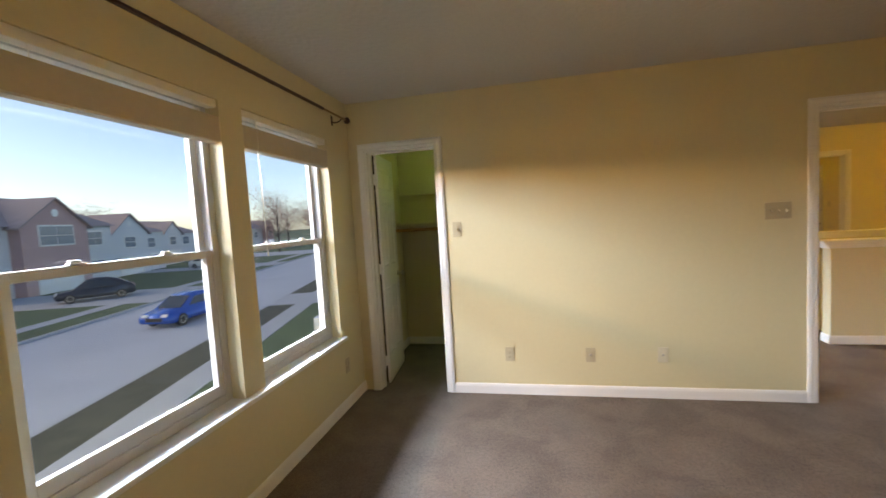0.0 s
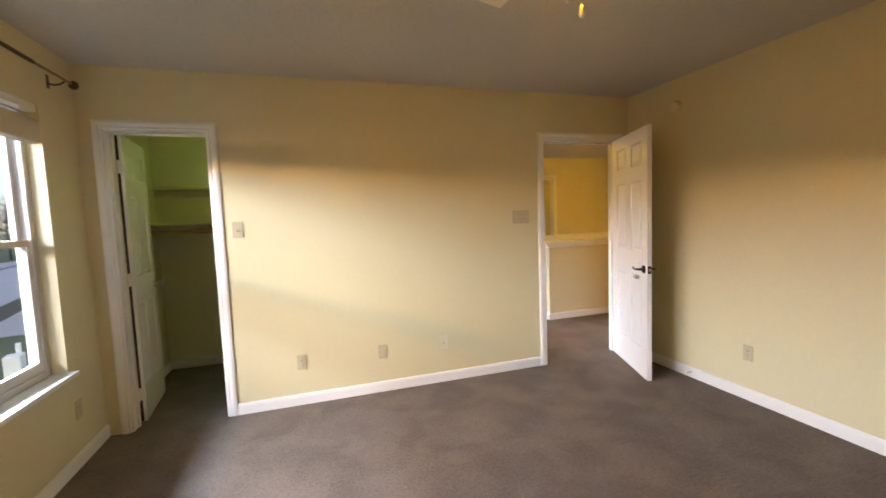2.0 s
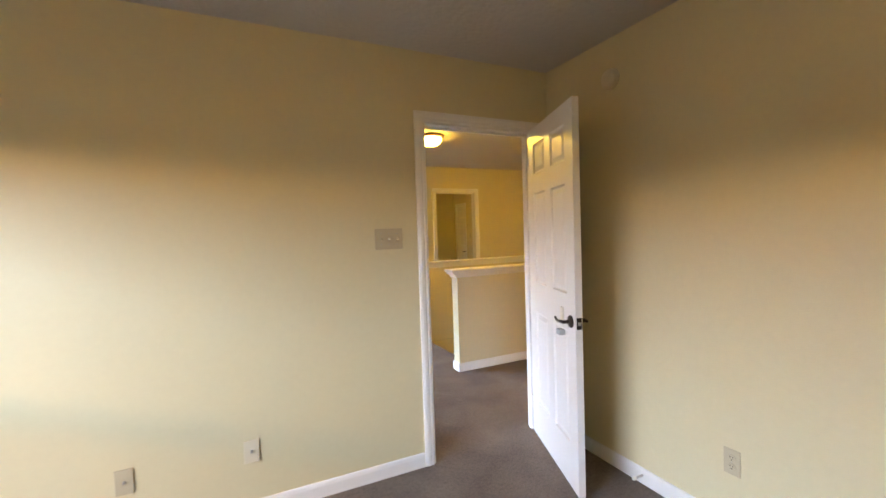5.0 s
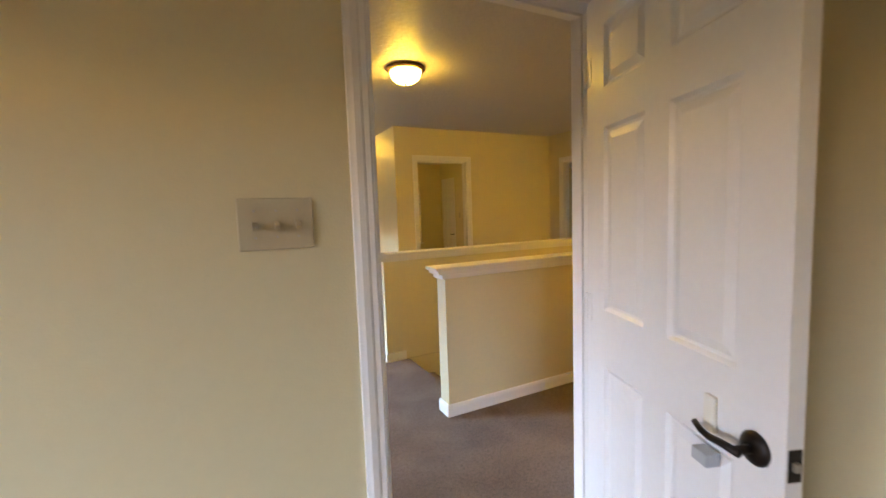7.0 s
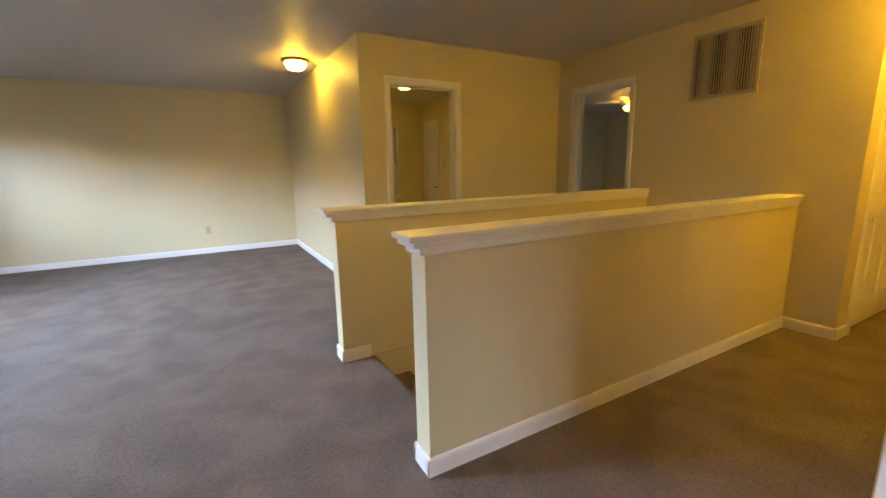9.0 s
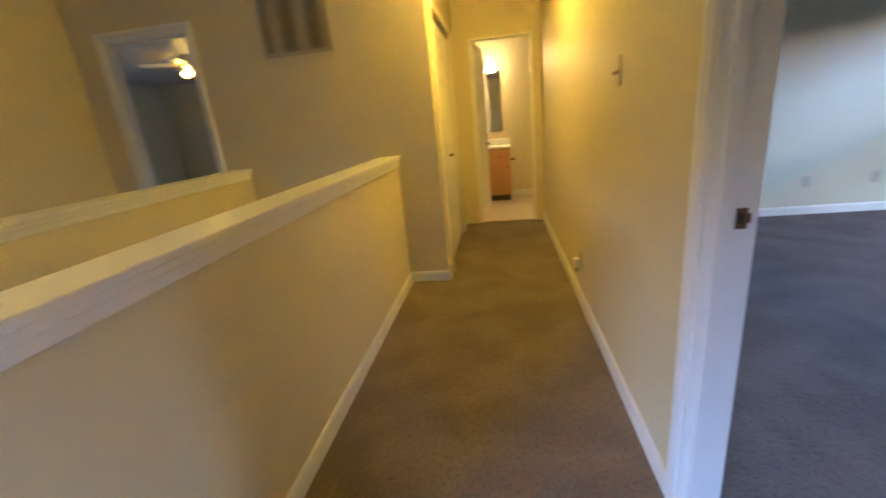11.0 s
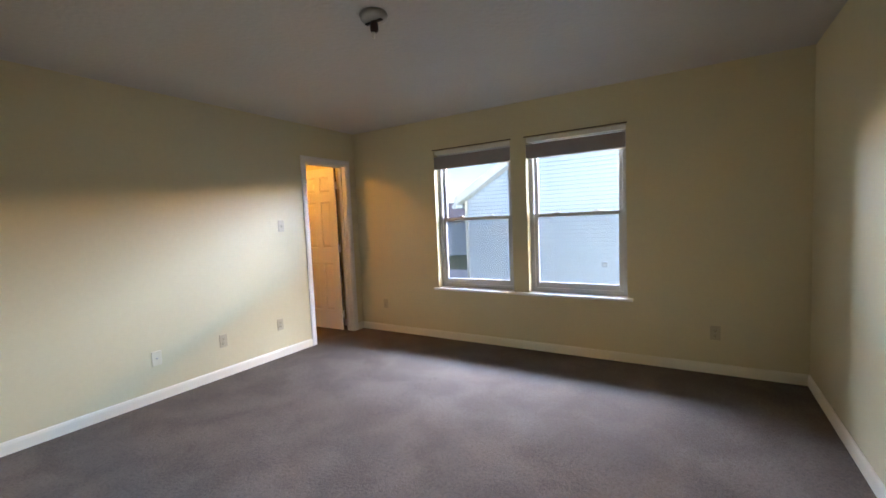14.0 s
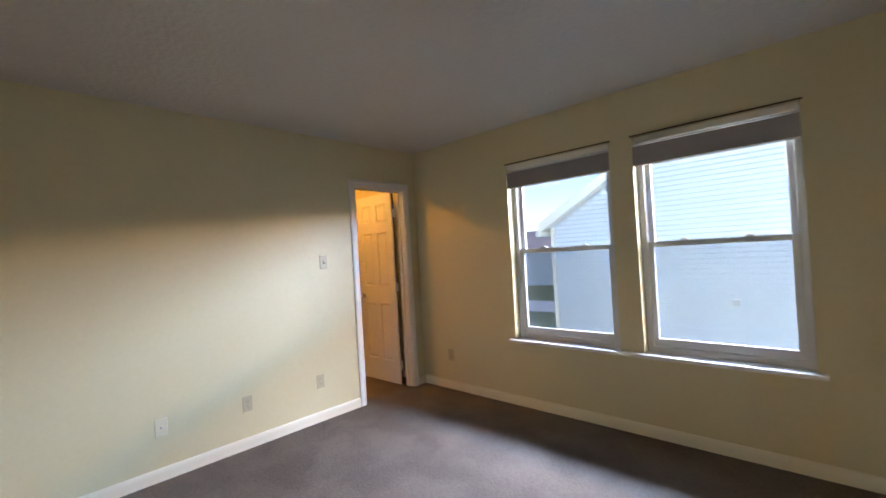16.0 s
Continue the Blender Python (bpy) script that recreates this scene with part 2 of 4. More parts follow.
def box(bm, x0, y0, z0, x1, y1, z1, bevel=0.0):
    g = bmesh.ops.create_cube(bm, size=1.0, matrix=Matrix.LocRotScale(
        ((x0 + x1) / 2, (y0 + y1) / 2, (z0 + z1) / 2), None, (abs(x1 - x0), abs(y1 - y0), abs(z1 - z0))))
    if bevel:
        edges = list({e for v in g["verts"] for e in v.link_edges})
        bmesh.ops.bevel(bm, geom=edges, offset=bevel, segments=2, affect="EDGES", profile=0.5)
    return bm


def boxes(*rows, bevel=0.0):
    bm = bmesh.new()
    for r in rows:
        box(bm, *r, bevel=bevel)
    return bm


def lathe(profile, steps=24, axis="z", bm=None, at=(0, 0, 0)):
    """Turns a profile of (radius, height) round an axis."""
    bm = bm or bmesh.new()
    rings = []
    for r, h in profile:
        ring = []
        for i in range(steps):
            a = 2 * math.pi * i / steps
            p = (r * math.cos(a), r * math.sin(a), h)
            if axis == "x":
                p = (p[2], p[0], p[1])
            elif axis == "y":
                p = (p[1], p[2], p[0])
            ring.append(bm.verts.new(Vector(p) + Vector(at)))
        rings.append(ring)
    for a, b in zip(rings, rings[1:]):
        for i in range(steps):
            bm.faces.new((a[i], a[(i + 1) % steps], b[(i + 1) % steps], b[i]))
    for ring in (rings[0], rings[-1]):
        bm.faces.new(ring)
    return bm


def smooth(ob):
    for p in ob.data.polygons:
        p.use_smooth = True
    return ob


def tube(points, radius, steps=8, bm=None, taper=1.0):
    """A round bar along a list of points."""
    bm = bm or bmesh.new()
    pts = [Vector(p) for p in points]
    rings = []
    for i, p in enumerate(pts):
        d = (pts[min(i + 1, len(pts) - 1)] - pts[max(i - 1, 0)]).normalized()
        side = d.cross(Vector((0, 0, 1)))
        if side.length < 0.01:
            side = d.cross(Vector((1, 0, 0)))
        side.normalize()
        up = side.cross(d)
        r = radius * (1 + (taper - 1) * i / max(1, len(pts) - 1))
        rings.append([bm.verts.new(p + r * (math.cos(2 * math.pi * k / steps) * side + math.sin(2 * math.pi * k / steps) * up)) for k in range(steps)])
    for a, b in zip(rings, rings[1:]):
        for k in range(steps):
            bm.faces.new((a[k], a[(k + 1) % steps], b[(k + 1) % steps], b[k]))
    bm.faces.new(rings[0])
    bm.faces.new(rings[-1])
    return bm


def wall(name, along, p0, p1, a0, a1, z0, z1, holes=(), material=None, label="cream painted drywall wall"):
    """A wall between the planes p0 and p1, running along x or y from a0 to a1, with rectangular holes (a, a, z, z) through it."""
    bm = bmesh.new()

    def put(u0, u1, v0, v1):
        if u1 - u0 > 1e-4 and v1 - v0 > 1e-4:
            if along == "x":
                box(bm, u0, p0, v0, u1, p1, v1)
            else:
                box(bm, p0, u0, v0, p1, u1, v1)

    at = a0
    for u0, u1, v0, v1 in sorted(holes):
        put(at, u0, z0, z1)
        put(u0, u1, z0, v0)
        put(u0, u1, v1, z1)
        at = u1
    put(at, a1, z0, z1)
    return tagged(part(name, bm, material or PAINT), label, "wall", kind="structure")


def basis(origin, u, w):
    """A frame whose x runs along the wall (u), y into the room (w) and z up."""
    u, w = Vector(u), Vector(w)
    m = Matrix((u, w, Vector((0, 0, 1)))).transposed().to_4x4()
    return Matrix.Translation(origin) @ m


CASING = ((0.0, 0.0), (0.0, 0.011), (0.006, 0.014), (0.018, 0.012), (0.026, 0.016), (0.042, 0.017), (0.050, 0.014), (0.057, 0.012), (0.057, 0.0))


def casing(name, m, a0, a1, top):
    """Moulded door trim round an opening, mitred at the head; m as basis() gives it."""
    bm = bmesh.new()
    rows = []
    for o, d in CASING:
        rows.append([bm.verts.new(p) for p in ((a0 - o, d, 0.0), (a0 - o, d, top + o), (a1 + o, d, top + o), (a1 + o, d, 0.0))])
    for a, b in zip(rows, rows[1:]):
        for i in range(3):
            bm.faces.new((a[i], a[i + 1], b[i + 1], b[i]))
    ob = part(name, bm, TRIM)
    ob.matrix_basis = m
    return tagged(ob, "white painted moulded door casing", "door trim", kind="structure")


def jamb(name, m, a0, a1, top, depth, stop=0.06):
    """Boards that line a doorway, with the stop strip; the wall lies at y from -depth to 0."""
    bm = boxes((a0 - 0.02, -depth - 0.001, 0, a0, 0.001, top), (a1, -depth - 0.001, 0, a1 + 0.02, 0.001, top), (a0 - 0.02, -depth - 0.001, top, a1 + 0.02, 0.001, top + 0.02),
               (a0, -stop - 0.03, 0, a0 + 0.011, -stop, top - 0.011), (a1 - 0.011, -stop - 0.03, 0, a1, -stop, top - 0.011), (a0, -stop - 0.03, top - 0.011, a1, -stop, top))
    ob = part(name, bm, TRIM)
    ob.matrix_basis = m
    return tagged(ob, "white painted door jamb with stop", "door trim", kind="structure")


def baseboard(p, q, n, height=0.083, material=None):
    """A length of skirting from p to q on the floor, standing out along n."""
    p, q, n = Vector((*p, 0)), Vector((*q, 0)), Vector((*n, 0))
    bm = bmesh.new()
    prof = ((0, 0), (0.013, 0), (0.013, height - 0.022), (0.010, height - 0.008), (0.005, height), (0, height))
    ra = [bm.verts.new(p + n * d + Vector((0, 0, z))) for d, z in prof]
    rb = [bm.verts.new(q + n * d + Vector((0, 0, z))) for d, z in prof]
    for i in range(len(prof)):
        j = (i + 1) % len(prof)
        bm.faces.new((ra[i], ra[j], rb[j], rb[i]))
    bm.faces.new(ra)
    bm.faces.new(rb)
    return tagged(part("baseboard", bm, material or TRIM), "white painted wooden baseboard", "baseboard", kind="structure")


def panel_leaf(width, height, thick, panels):
    """A moulded door slab in x (0..width), z (0..height), thick in y about 0; panels: (x0, x1, z0, z1), sunk with a raised field on both faces."""
    bm = bmesh.new()
    xs = sorted({0.0, width, *[p[0] for p in panels], *[p[1] for p in panels]})
    zs = sorted({0.0, height, *[p[2] for p in panels], *[p[3] for p in panels]})
    for side in (-1, 1):
        y = side * thick / 2
        for x0, x1 in zip(xs, xs[1:]):
            for z0, z1 in zip(zs, zs[1:]):
                inside = any(p[0] <= x0 and x1 <= p[1] and p[2] <= z0 and z1 <= p[3] for p in panels)
                if not inside:
                    bm.faces.new([bm.verts.new(c) for c in ((x0, y, z0), (x1, y, z0), (x1, y, z1), (x0, y, z1))])
        for x0, x1, z0, z1 in panels:
            rings = []
            for inset, depth in ((0, 0), (0.009, 0.009), (0.017, 0.010), (0.040, 0.0035)):
                yy = side * (thick / 2 - depth)
                rings.append([bm.verts.new(c) for c in ((x0 + inset, yy, z0 + inset), (x1 - inset, yy, z0 + inset), (x1 - inset, yy, z1 - inset), (x0 + inset, yy, z1 - inset))])
            for a, b in zip(rings, rings[1:]):
                for i in range(4):
                    bm.faces.new((a[i], a[(i + 1) % 4], b[(i + 1) % 4], b[i]))
            bm.faces.new(rings[-1])
    t = thick / 2
    for q in (((0, -t, 0), (0, t, 0), (0, t, height), (0, -t, height)), ((width, -t, 0), (width, t, 0), (width, t, height), (width, -t, height)),
              ((0, -t, 0), (width, -t, 0), (width, t, 0), (0, t, 0)), ((0, -t, height), (width, -t, height), (width, t, height), (0, t, height))):
        bm.faces.new([bm.verts.new(c) for c in q])
    bmesh.ops.remove_doubles(bm, verts=bm.verts, dist=0.0003)
    return bm


def six_panels(w, h):
    s, mid = 0.112 * w / 0.76, 0.10 * w / 0.76
    c0, c1 = w / 2 - mid / 2, w / 2 + mid / 2
    rows = ((0.235, 0.845), (1.035, 1.615), (1.735, 1.925))
    return [(a, b, z0 * h / 2.03, z1 * h / 2.03) for z0, z1 in rows for a, b in ((s, c0), (c1, w - s))]


def lever_handle(parent, x, z, side, metal, thick=0.035, flip=-1):
    """A lever set on one face of a leaf: round rose, neck and curved lever."""
    y = side * thick / 2
    bm = lathe([(0.033, 0), (0.033, 0.004 * side), (0.027, 0.011 * side), (0.012, 0.014 * side)], 20, "y", at=(x, y, z))
    tube([(x, y, z), (x, y + side * 0.045, z)], 0.009, 10, bm)
    tube([(x - flip * 0.01, y + side * 0.045, z), (x + flip * 0.03, y + side * 0.047, z - 0.001), (x + flip * 0.06, y + side * 0.047, z - 0.006), (x + flip * 0.085, y + side * 0.046, z - 0.004), (x + flip * 0.105, y + side * 0.046, z + 0.006)], 0.0085, 10, bm, 0.75)
    return smooth(part("door_handle", bm, metal, parent, "dark bronze lever handle" if metal is BRONZE else "brass door knob"))


def knob(parent, x, z, side, metal, thick=0.035):
    y = side * thick / 2
    bm = lathe([(0.030, 0), (0.030, 0.004 * side), (0.012, 0.010 * side), (0.011, 0.030 * side), (0.025, 0.040 * side), (0.028, 0.052 * side), (0.022, 0.064 * side), (0.006, 0.068 * side)], 18, "y", at=(x, y, z))
    return smooth(part("door_knob", bm, metal, parent, "small aged metal knob"))


def door(name, hinge, toward, w, label, handle="lever", h=2.02, metal=None, hz=0.88, edge_strip=0):
    """A six-panel leaf hung at hinge (x, y) and swung so that its free edge points along toward (x, y)."""
    d = Vector((*toward, 0)).normalized()
    e = thing(name, basis((hinge[0], hinge[1], 0.014), d, d.cross(Vector((0, 0, -1)))), label, "door", kind="structure")
    part("leaf", panel_leaf(w, h, 0.035, six_panels(w, h)), DOORM, e)
    metal = metal or BRONZE
    for z in (0.20, 1.02, 1.80):
        bm = boxes((-0.004, -0.019, z - 0.045, 0.030, -0.0172, z + 0.045), (-0.003, -0.0165, z - 0.045, -0.0005, 0.0165, z + 0.045))
        lathe([(0.006, z - 0.045), (0.006, z + 0.045)], 8, at=(-0.004, -0.02, 0), bm=bm)
        part("hinge", bm, TRIM, e, "painted door hinge")
    # thin dark strip over one half of the hinge edge
    if edge_strip:
        part("hinge_edge", boxes((-0.0004, 0.001 * edge_strip, 0.002, 0.0, 0.0168 * edge_strip, h - 0.002)), DARK, e, "thin dark strip along the hinge edge")
    if handle == "lever":
        for s in (-1, 1):
            lever_handle(e, w - 0.06, hz, s, metal)
        p = part("latch_plate", boxes((w - 0.0005, -0.013, hz - 0.03, w + 0.0015, 0.013, hz + 0.03)), metal, e, "dark latch plate")
        part("latch", boxes((w, -0.007, hz - 0.008, w + 0.010, 0.007, hz + 0.008), bevel=0.002), STEEL, p, "steel latch bolt")
    else:
        for s in (-1, 1):
            knob(e, w - 0.055, 0.92, s, STEEL)
    return e

# ---- setting: upper storey, floor at z 0, ceiling at 2.44 ----
TOP = 2.44
T = 0.115
WX0, WX1 = -0.16, 0.0
SY0, SY1 = -4.36, -4.2
EX = 12.6
NY = 7.4
DTOP = 2.045

HOLES_W = [(-2.43, -1.49, 0.572, 2.085), (-1.325, -0.385, 0.572, 2.085), (3.3, 4.2, 0.56, 2.07), (4.4, 5.3, 0.56, 2.07)]
HOLES_S = [(5.64, 6.54, 0.575, 2.09), (6.70, 7.60, 0.575, 2.09)]
wall("wall_west", "y", WX0, WX1, SY0, NY + 0.16, -0.3, TOP, HOLES_W)
wall("wall_south", "x", SY0, SY1, 0.0, EX + 0.16, -0.3, TOP, HOLES_S)
wall("wall_north", "x", NY, NY + 0.16, 0.0, EX + 0.16, -0.3, TOP, [(6.28, 6.86, 0.72, 1.98)])
wall("wall_east", "y", EX, EX + 0.16, SY1, NY, -0.3, TOP, [(3.0, 4.6, 0.6, 2.05)])
wall("wall_bedroom_hall", "x", 0.0, T, 0.0, 9.2, 0, TOP, [(0.135, 0.745, 0, DTOP), (3.375, 4.185, 0, DTOP), (4.555, 5.325, 0, DTOP)])
wall("wall_between_bedrooms", "y", 4.295, 4.41, SY1, 0.0, 0, TOP)
wall("wall_bedroom_east", "y", 8.775, 8.775 + T, SY1, 0.0, 0, TOP, [(-4.04, -3.415, 0, DTOP)])
wall("wall_closet_a_back", "x", 1.33, 1.33 + T, 0.0, 2.2, 0, TOP)
wall("wall_closet_a_side", "y", 2.2, 2.2 + T, T, 1.33 + T, 0, TOP)
wall("wall_closet_b_end", "y", 10.6, 10.6 + T, SY1, -1.6, 0, TOP)
wall("wall_closet_b_side", "x", -1.6, -1.6 + T, 8.89, 10.6 + T, 0, TOP)
wall("wall_linen", "x", 1.055, 1.055 + T, 7.37, 9.2, 0, TOP, [(7.61, 8.83, 0, DTOP)])
wall("wall_stair_end", "y", 7.37, 7.37 + T, 1.055 + T, 3.81, -2.8, TOP, [(2.835, 3.545, 0, DTOP)])
wall("wall_loft_bedroom", "x", 3.81, 3.81 + T, 4.916, 7.37 + T, 0, TOP, [(5.20, 5.94, 0, DTOP)])
wall("wall_loft_side", "y", 4.916, 4.916 + T, 3.81 + T, NY, 0, TOP)
wall("wall_back_bedroom_side", "y", 7.37, 7.37 + T, 3.81 + T, NY, 0, TOP, [(6.79, 7.25, 0, DTOP)])
wall("wall_bath_front", "y", 9.2, 9.2 + T, 0.0, 1.8, 0, TOP, [(0.205, 0.885, 0, DTOP)])
wall("wall_bath_back", "y", 10.92, 10.92 + T, -0.6, 1.8 + T, 0, TOP)
wall("wall_bath_north", "x", 1.8, 1.8 + T, 7.485, 10.92, 0, TOP)
wall("wall_bath_south", "x", -0.6, -0.6 + T, 9.2, 10.92, 0, TOP)
wall("wall_bath_side", "y", 9.2, 9.2 + T, -0.6 + T, 0.0, 0, TOP)

tagged(part("ceiling", boxes((-0.16, SY0, TOP, EX + 0.16, NY + 0.16, TOP + 0.25)), CEIL), "off-white textured plaster ceiling", "ceiling", kind="structure")
tagged(part("floor", boxes((0.0, SY1, -0.28, 9.2 + T, 1.487, 0.0), (0.0, 1.487, -0.28, 4.48, 2.58, 0.0), (7.37, 1.487, -0.28, EX, 2.58, 0.0), (0.0, 2.58, -0.28, EX, NY, 0.0),
                           (9.315, SY1, -0.28, EX, -0.55, 0.0), (10.92, -0.55, -0.28, EX, 1.487, 0.0)), CARPET), "taupe cut-pile carpet floor with brushed patches", "carpet", kind="structure")
tagged(part("bath_floor", boxes((9.25, -0.55, -0.28, 10.92, 1.8, 0.004)), TILE), "pale vinyl bathroom floor", "floor", kind="structure")
tagged(part("outer_wall_below", boxes((-0.16, SY0, -3.0, 0.0, NY + 0.16, -0.3), (EX, SY0, -3.0, EX + 0.16, NY + 0.16, -0.3), (0, SY0, -3.0, EX, SY1, -0.3), (0, NY, -3.0, EX, NY + 0.16, -0.3)), HSIDE),
       "plain outer walls of the storey below", "wall", kind="structure")
tagged(part("lower_floor", boxes((0.0, SY1, -3.0, EX, NY, -2.8)), CARPET), "carpeted floor of the storey below", "floor", kind="structure")
tagged(part("stairwell_side", boxes((4.484, 1.45, -2.8, 7.366, 1.492, -0.002), (4.484, 2.575, -2.8, 7.366, 2.62, -0.002), (4.40, 1.45, -2.8, 4.476, 2.62, -0.285)), PAINT), "cream painted stairwell walls", "wall", kind="structure")
bm = bmesh.new()
for i in range(11):
    box(bm, 4.483 + 0.255 * i, 1.495, -2.79, 4.483 + 0.255 * (i + 1), 2.572, -0.187 * (i + 1))
    box(bm, 4.4835 + 0.255 * i, 1.4955, -0.187 * i - 0.035, 4.500 + 0.255 * i, 2.5715, -0.187 * i - 0.003)
tagged(part("stairs", bm, CARPET), "taupe carpeted stairs going down", "stairs", kind="structure")

# half walls round the stairwell
for nm, y0, y1 in (("half_wall_hall", 1.37, 1.487), ("half_wall_loft", 2.58, 2.697)):
    tagged(part(nm, boxes((4.285, y0, 0.0, 7.37, y1, 0.985)), PAINT), "cream painted half wall beside the stairwell", "half wall", kind="structure")
    bm = boxes((4.212, y0 - 0.027, 0.993, 7.369, y1 + 0.027, 1.017), bevel=0.005)
    box(bm, 4.232, y0 - 0.018, 0.970, 7.369, y1 + 0.018, 0.994, bevel=0.004)
    box(bm, 4.262, y0 - 0.010, 0.938, 7.369, y1 + 0.010, 0.971, bevel=0.004)
    tagged(part("half_wall_cap", bm, TRIM), "white painted wooden cap with moulding", "trim", kind="structure")
    baseboard((4.272, y0), (7.369 if y0 < 2 else 4.47, y0), (0, -1))
    baseboard((4.272, y1), (7.369 if y0 > 2 else 4.47, y1), (0, 1))
    baseboard((4.285, y0 - 0.0128), (4.285, y1 + 0.0128), (-1, 0))

# baseboards, room by room
for p, q, n in (
        ((0, SY1), (0, 0), (1, 0)), ((0.802, 0), (3.318, 0), (0, -1)), ((4.242, 0), (4.295, 0), (0, -1)), ((4.295, SY1), (4.295, 0), (-1, 0)), ((0, SY1), (4.295, SY1), (0, 1)),
        ((4.41, SY1), (4.41, 0), (1, 0)), ((5.382, 0), (8.775, 0), (0, -1)), ((4.41, SY1), (8.775, SY1), (0, 1)), ((8.775, -3.358), (8.775, 0), (-1, 0)), ((8.775, SY1), (8.775, -4.097), (-1, 0)),
        ((5.382, T), (9.2, T), (0, 1)), ((4.242, T), (4.498, T), (0, 1)), ((2.315, T), (3.318, T), (0, 1)), ((7.37, 1.055), (7.37, 1.37), (-1, 0)), ((7.37, 1.055), (7.553, 1.055), (0, -1)), ((8.887, 1.055), (9.2, 1.055), (0, -1)),
        ((7.37, 3.602), (7.37, 3.81), (-1, 0)), ((4.916, 3.81), (5.143, 3.81), (0, -1)), ((5.997, 3.81), (7.37, 3.81), (0, -1)), ((4.916, 3.81), (4.916, NY), (-1, 0)), ((0, NY), (4.916, NY), (0, -1)),
        ((0, 1.445), (0, NY), (1, 0)), ((0, 1.33), (2.2, 1.33), (0, -1)), ((0, T), (0, 1.33), (1, 0)), ((5.031, NY), (7.37, NY), (0, -1)), ((7.37, 3.925), (7.37, 6.735), (-1, 0)),
        ((10.92, -0.48), (10.92, 0.46), (-1, 0)), ((8.89, SY1), (10.6, SY1), (0, 1)), ((7.485, NY), (EX, NY), (0, -1)), ((EX, 1.9), (EX, NY), (-1, 0)), ((10.6, SY1), (10.6, -1.6), (-1, 0))):
    second = 4.4 < p[0] < 8.8 and 4.4 < q[0] < 8.8 and p[1] <= 0 and q[1] <= 0
    baseboard(p, q, n, material=CREAMTRIM if second else TRIM)

# door trim on both sides of each doorway
for nm, m, a0, a1, dep in (
        ("door_trim_closet", basis((0, 0, 0), (1, 0, 0), (0, -1, 0)), 0.135, 0.745, T),
        ("door_trim_bedroom", basis((0, 0, 0), (1, 0, 0), (0, -1, 0)), 3.375, 4.185, T),
        ("door_trim_second_bedroom", basis((0, 0, 0), (1, 0, 0), (0, -1, 0)), 4.555, 5.325, T),
        ("door_trim_second_closet", basis((8.775, 0, 0), (0, 1, 0), (-1, 0, 0)), -4.04, -3.415, T),
        ("door_trim_linen", basis((0, 1.055, 0), (1, 0, 0), (0, -1, 0)), 7.61, 8.83, T),
        ("door_trim_stair_end", basis((7.37, 0, 0), (0, 1, 0), (-1, 0, 0)), 2.835, 3.545, T),
        ("door_trim_back_bedroom", basis((0, 3.81, 0), (1, 0, 0), (0, -1, 0)), 5.20, 5.94, T),
        ("door_trim_back_closet", basis((7.37, 0, 0), (0, 1, 0), (-1, 0, 0)), 6.79, 7.25, T),
        ("door_trim_bath", basis((9.2, 0, 0), (0, 1, 0), (-1, 0, 0)), 0.205, 0.885, T)):
    if nm != "door_trim_bath":
        casing(nm, m, a0 + 0.004, a1 - 0.004, DTOP - 0.004)
    if nm != "door_trim_linen":
        jamb(nm.replace("trim", "jamb"), m, a0 + 0.016, a1 - 0.016, DTOP - 0.016, dep)
hall_side = basis((0, T, 0), (1, 0, 0), (0, 1, 0))
casing("door_trim_hall_a", hall_side, 3.379, 4.181, DTOP - 0.004)
casing("door_trim_hall_b", hall_side, 4.559, 5.321, DTOP - 0.004)

# strike plates
for x, y, z in ((3.391, 0.035, 0.925), (5.309, 0.035, 0.945)):
    s = thing("strike_plate", pose(x, y, z), "dark bronze strike plate on the door jamb", "strike plate")
    sg = 1 if x < 4 else -1
    part("plate", boxes((0, -0.016, -0.026, sg * 0.0015, 0.010, 0.026), (sg * -0.001, -0.024, -0.012, sg * 0.0015, -0.016, 0.012)), RIM, s)
    part("latch_hole", boxes((sg * 0.002, -0.008, -0.014, sg * 0.0026, 0.006, 0.014)), DARK, s)

# doors
door("door_1", (4.160, 0.012), (-0.26, -0.695), 0.742, "white six-panel door standing open into the bedroom", "lever", hz=0.895)
door("door_2", (4.577, -0.018), (0.20, -0.72), 0.745, "white six-panel door standing open along the wall", "lever", hz=0.955)
door("door_3", (0.172, T + 0.008), (-0.055, 0.6), 0.585, "white six-panel closet door swung into the closet", "knob", edge_strip=1)
door("door_4", (8.775 + T + 0.02, -3.985), (0.995, 0.03), 0.59, "white six-panel closet door swung inward, lit amber", "knob", edge_strip=-1)
door("door_5", (9.33, 0.862), (0.70, -0.10), 0.64, "white six-panel bathroom door standing open inward", "lever")
door("door_6", (7.40, 7.215), (0.10, -1.0), 0.41, "white closet door standing ajar in the back bedroom", "lever", edge_strip=1)

# bifold closet doors in the hall
bif = thing("door_7", pose(7.626, 1.085, 0.02), "white six-panel bifold doors of the hall closet, closed", "bifold door", kind="structure")
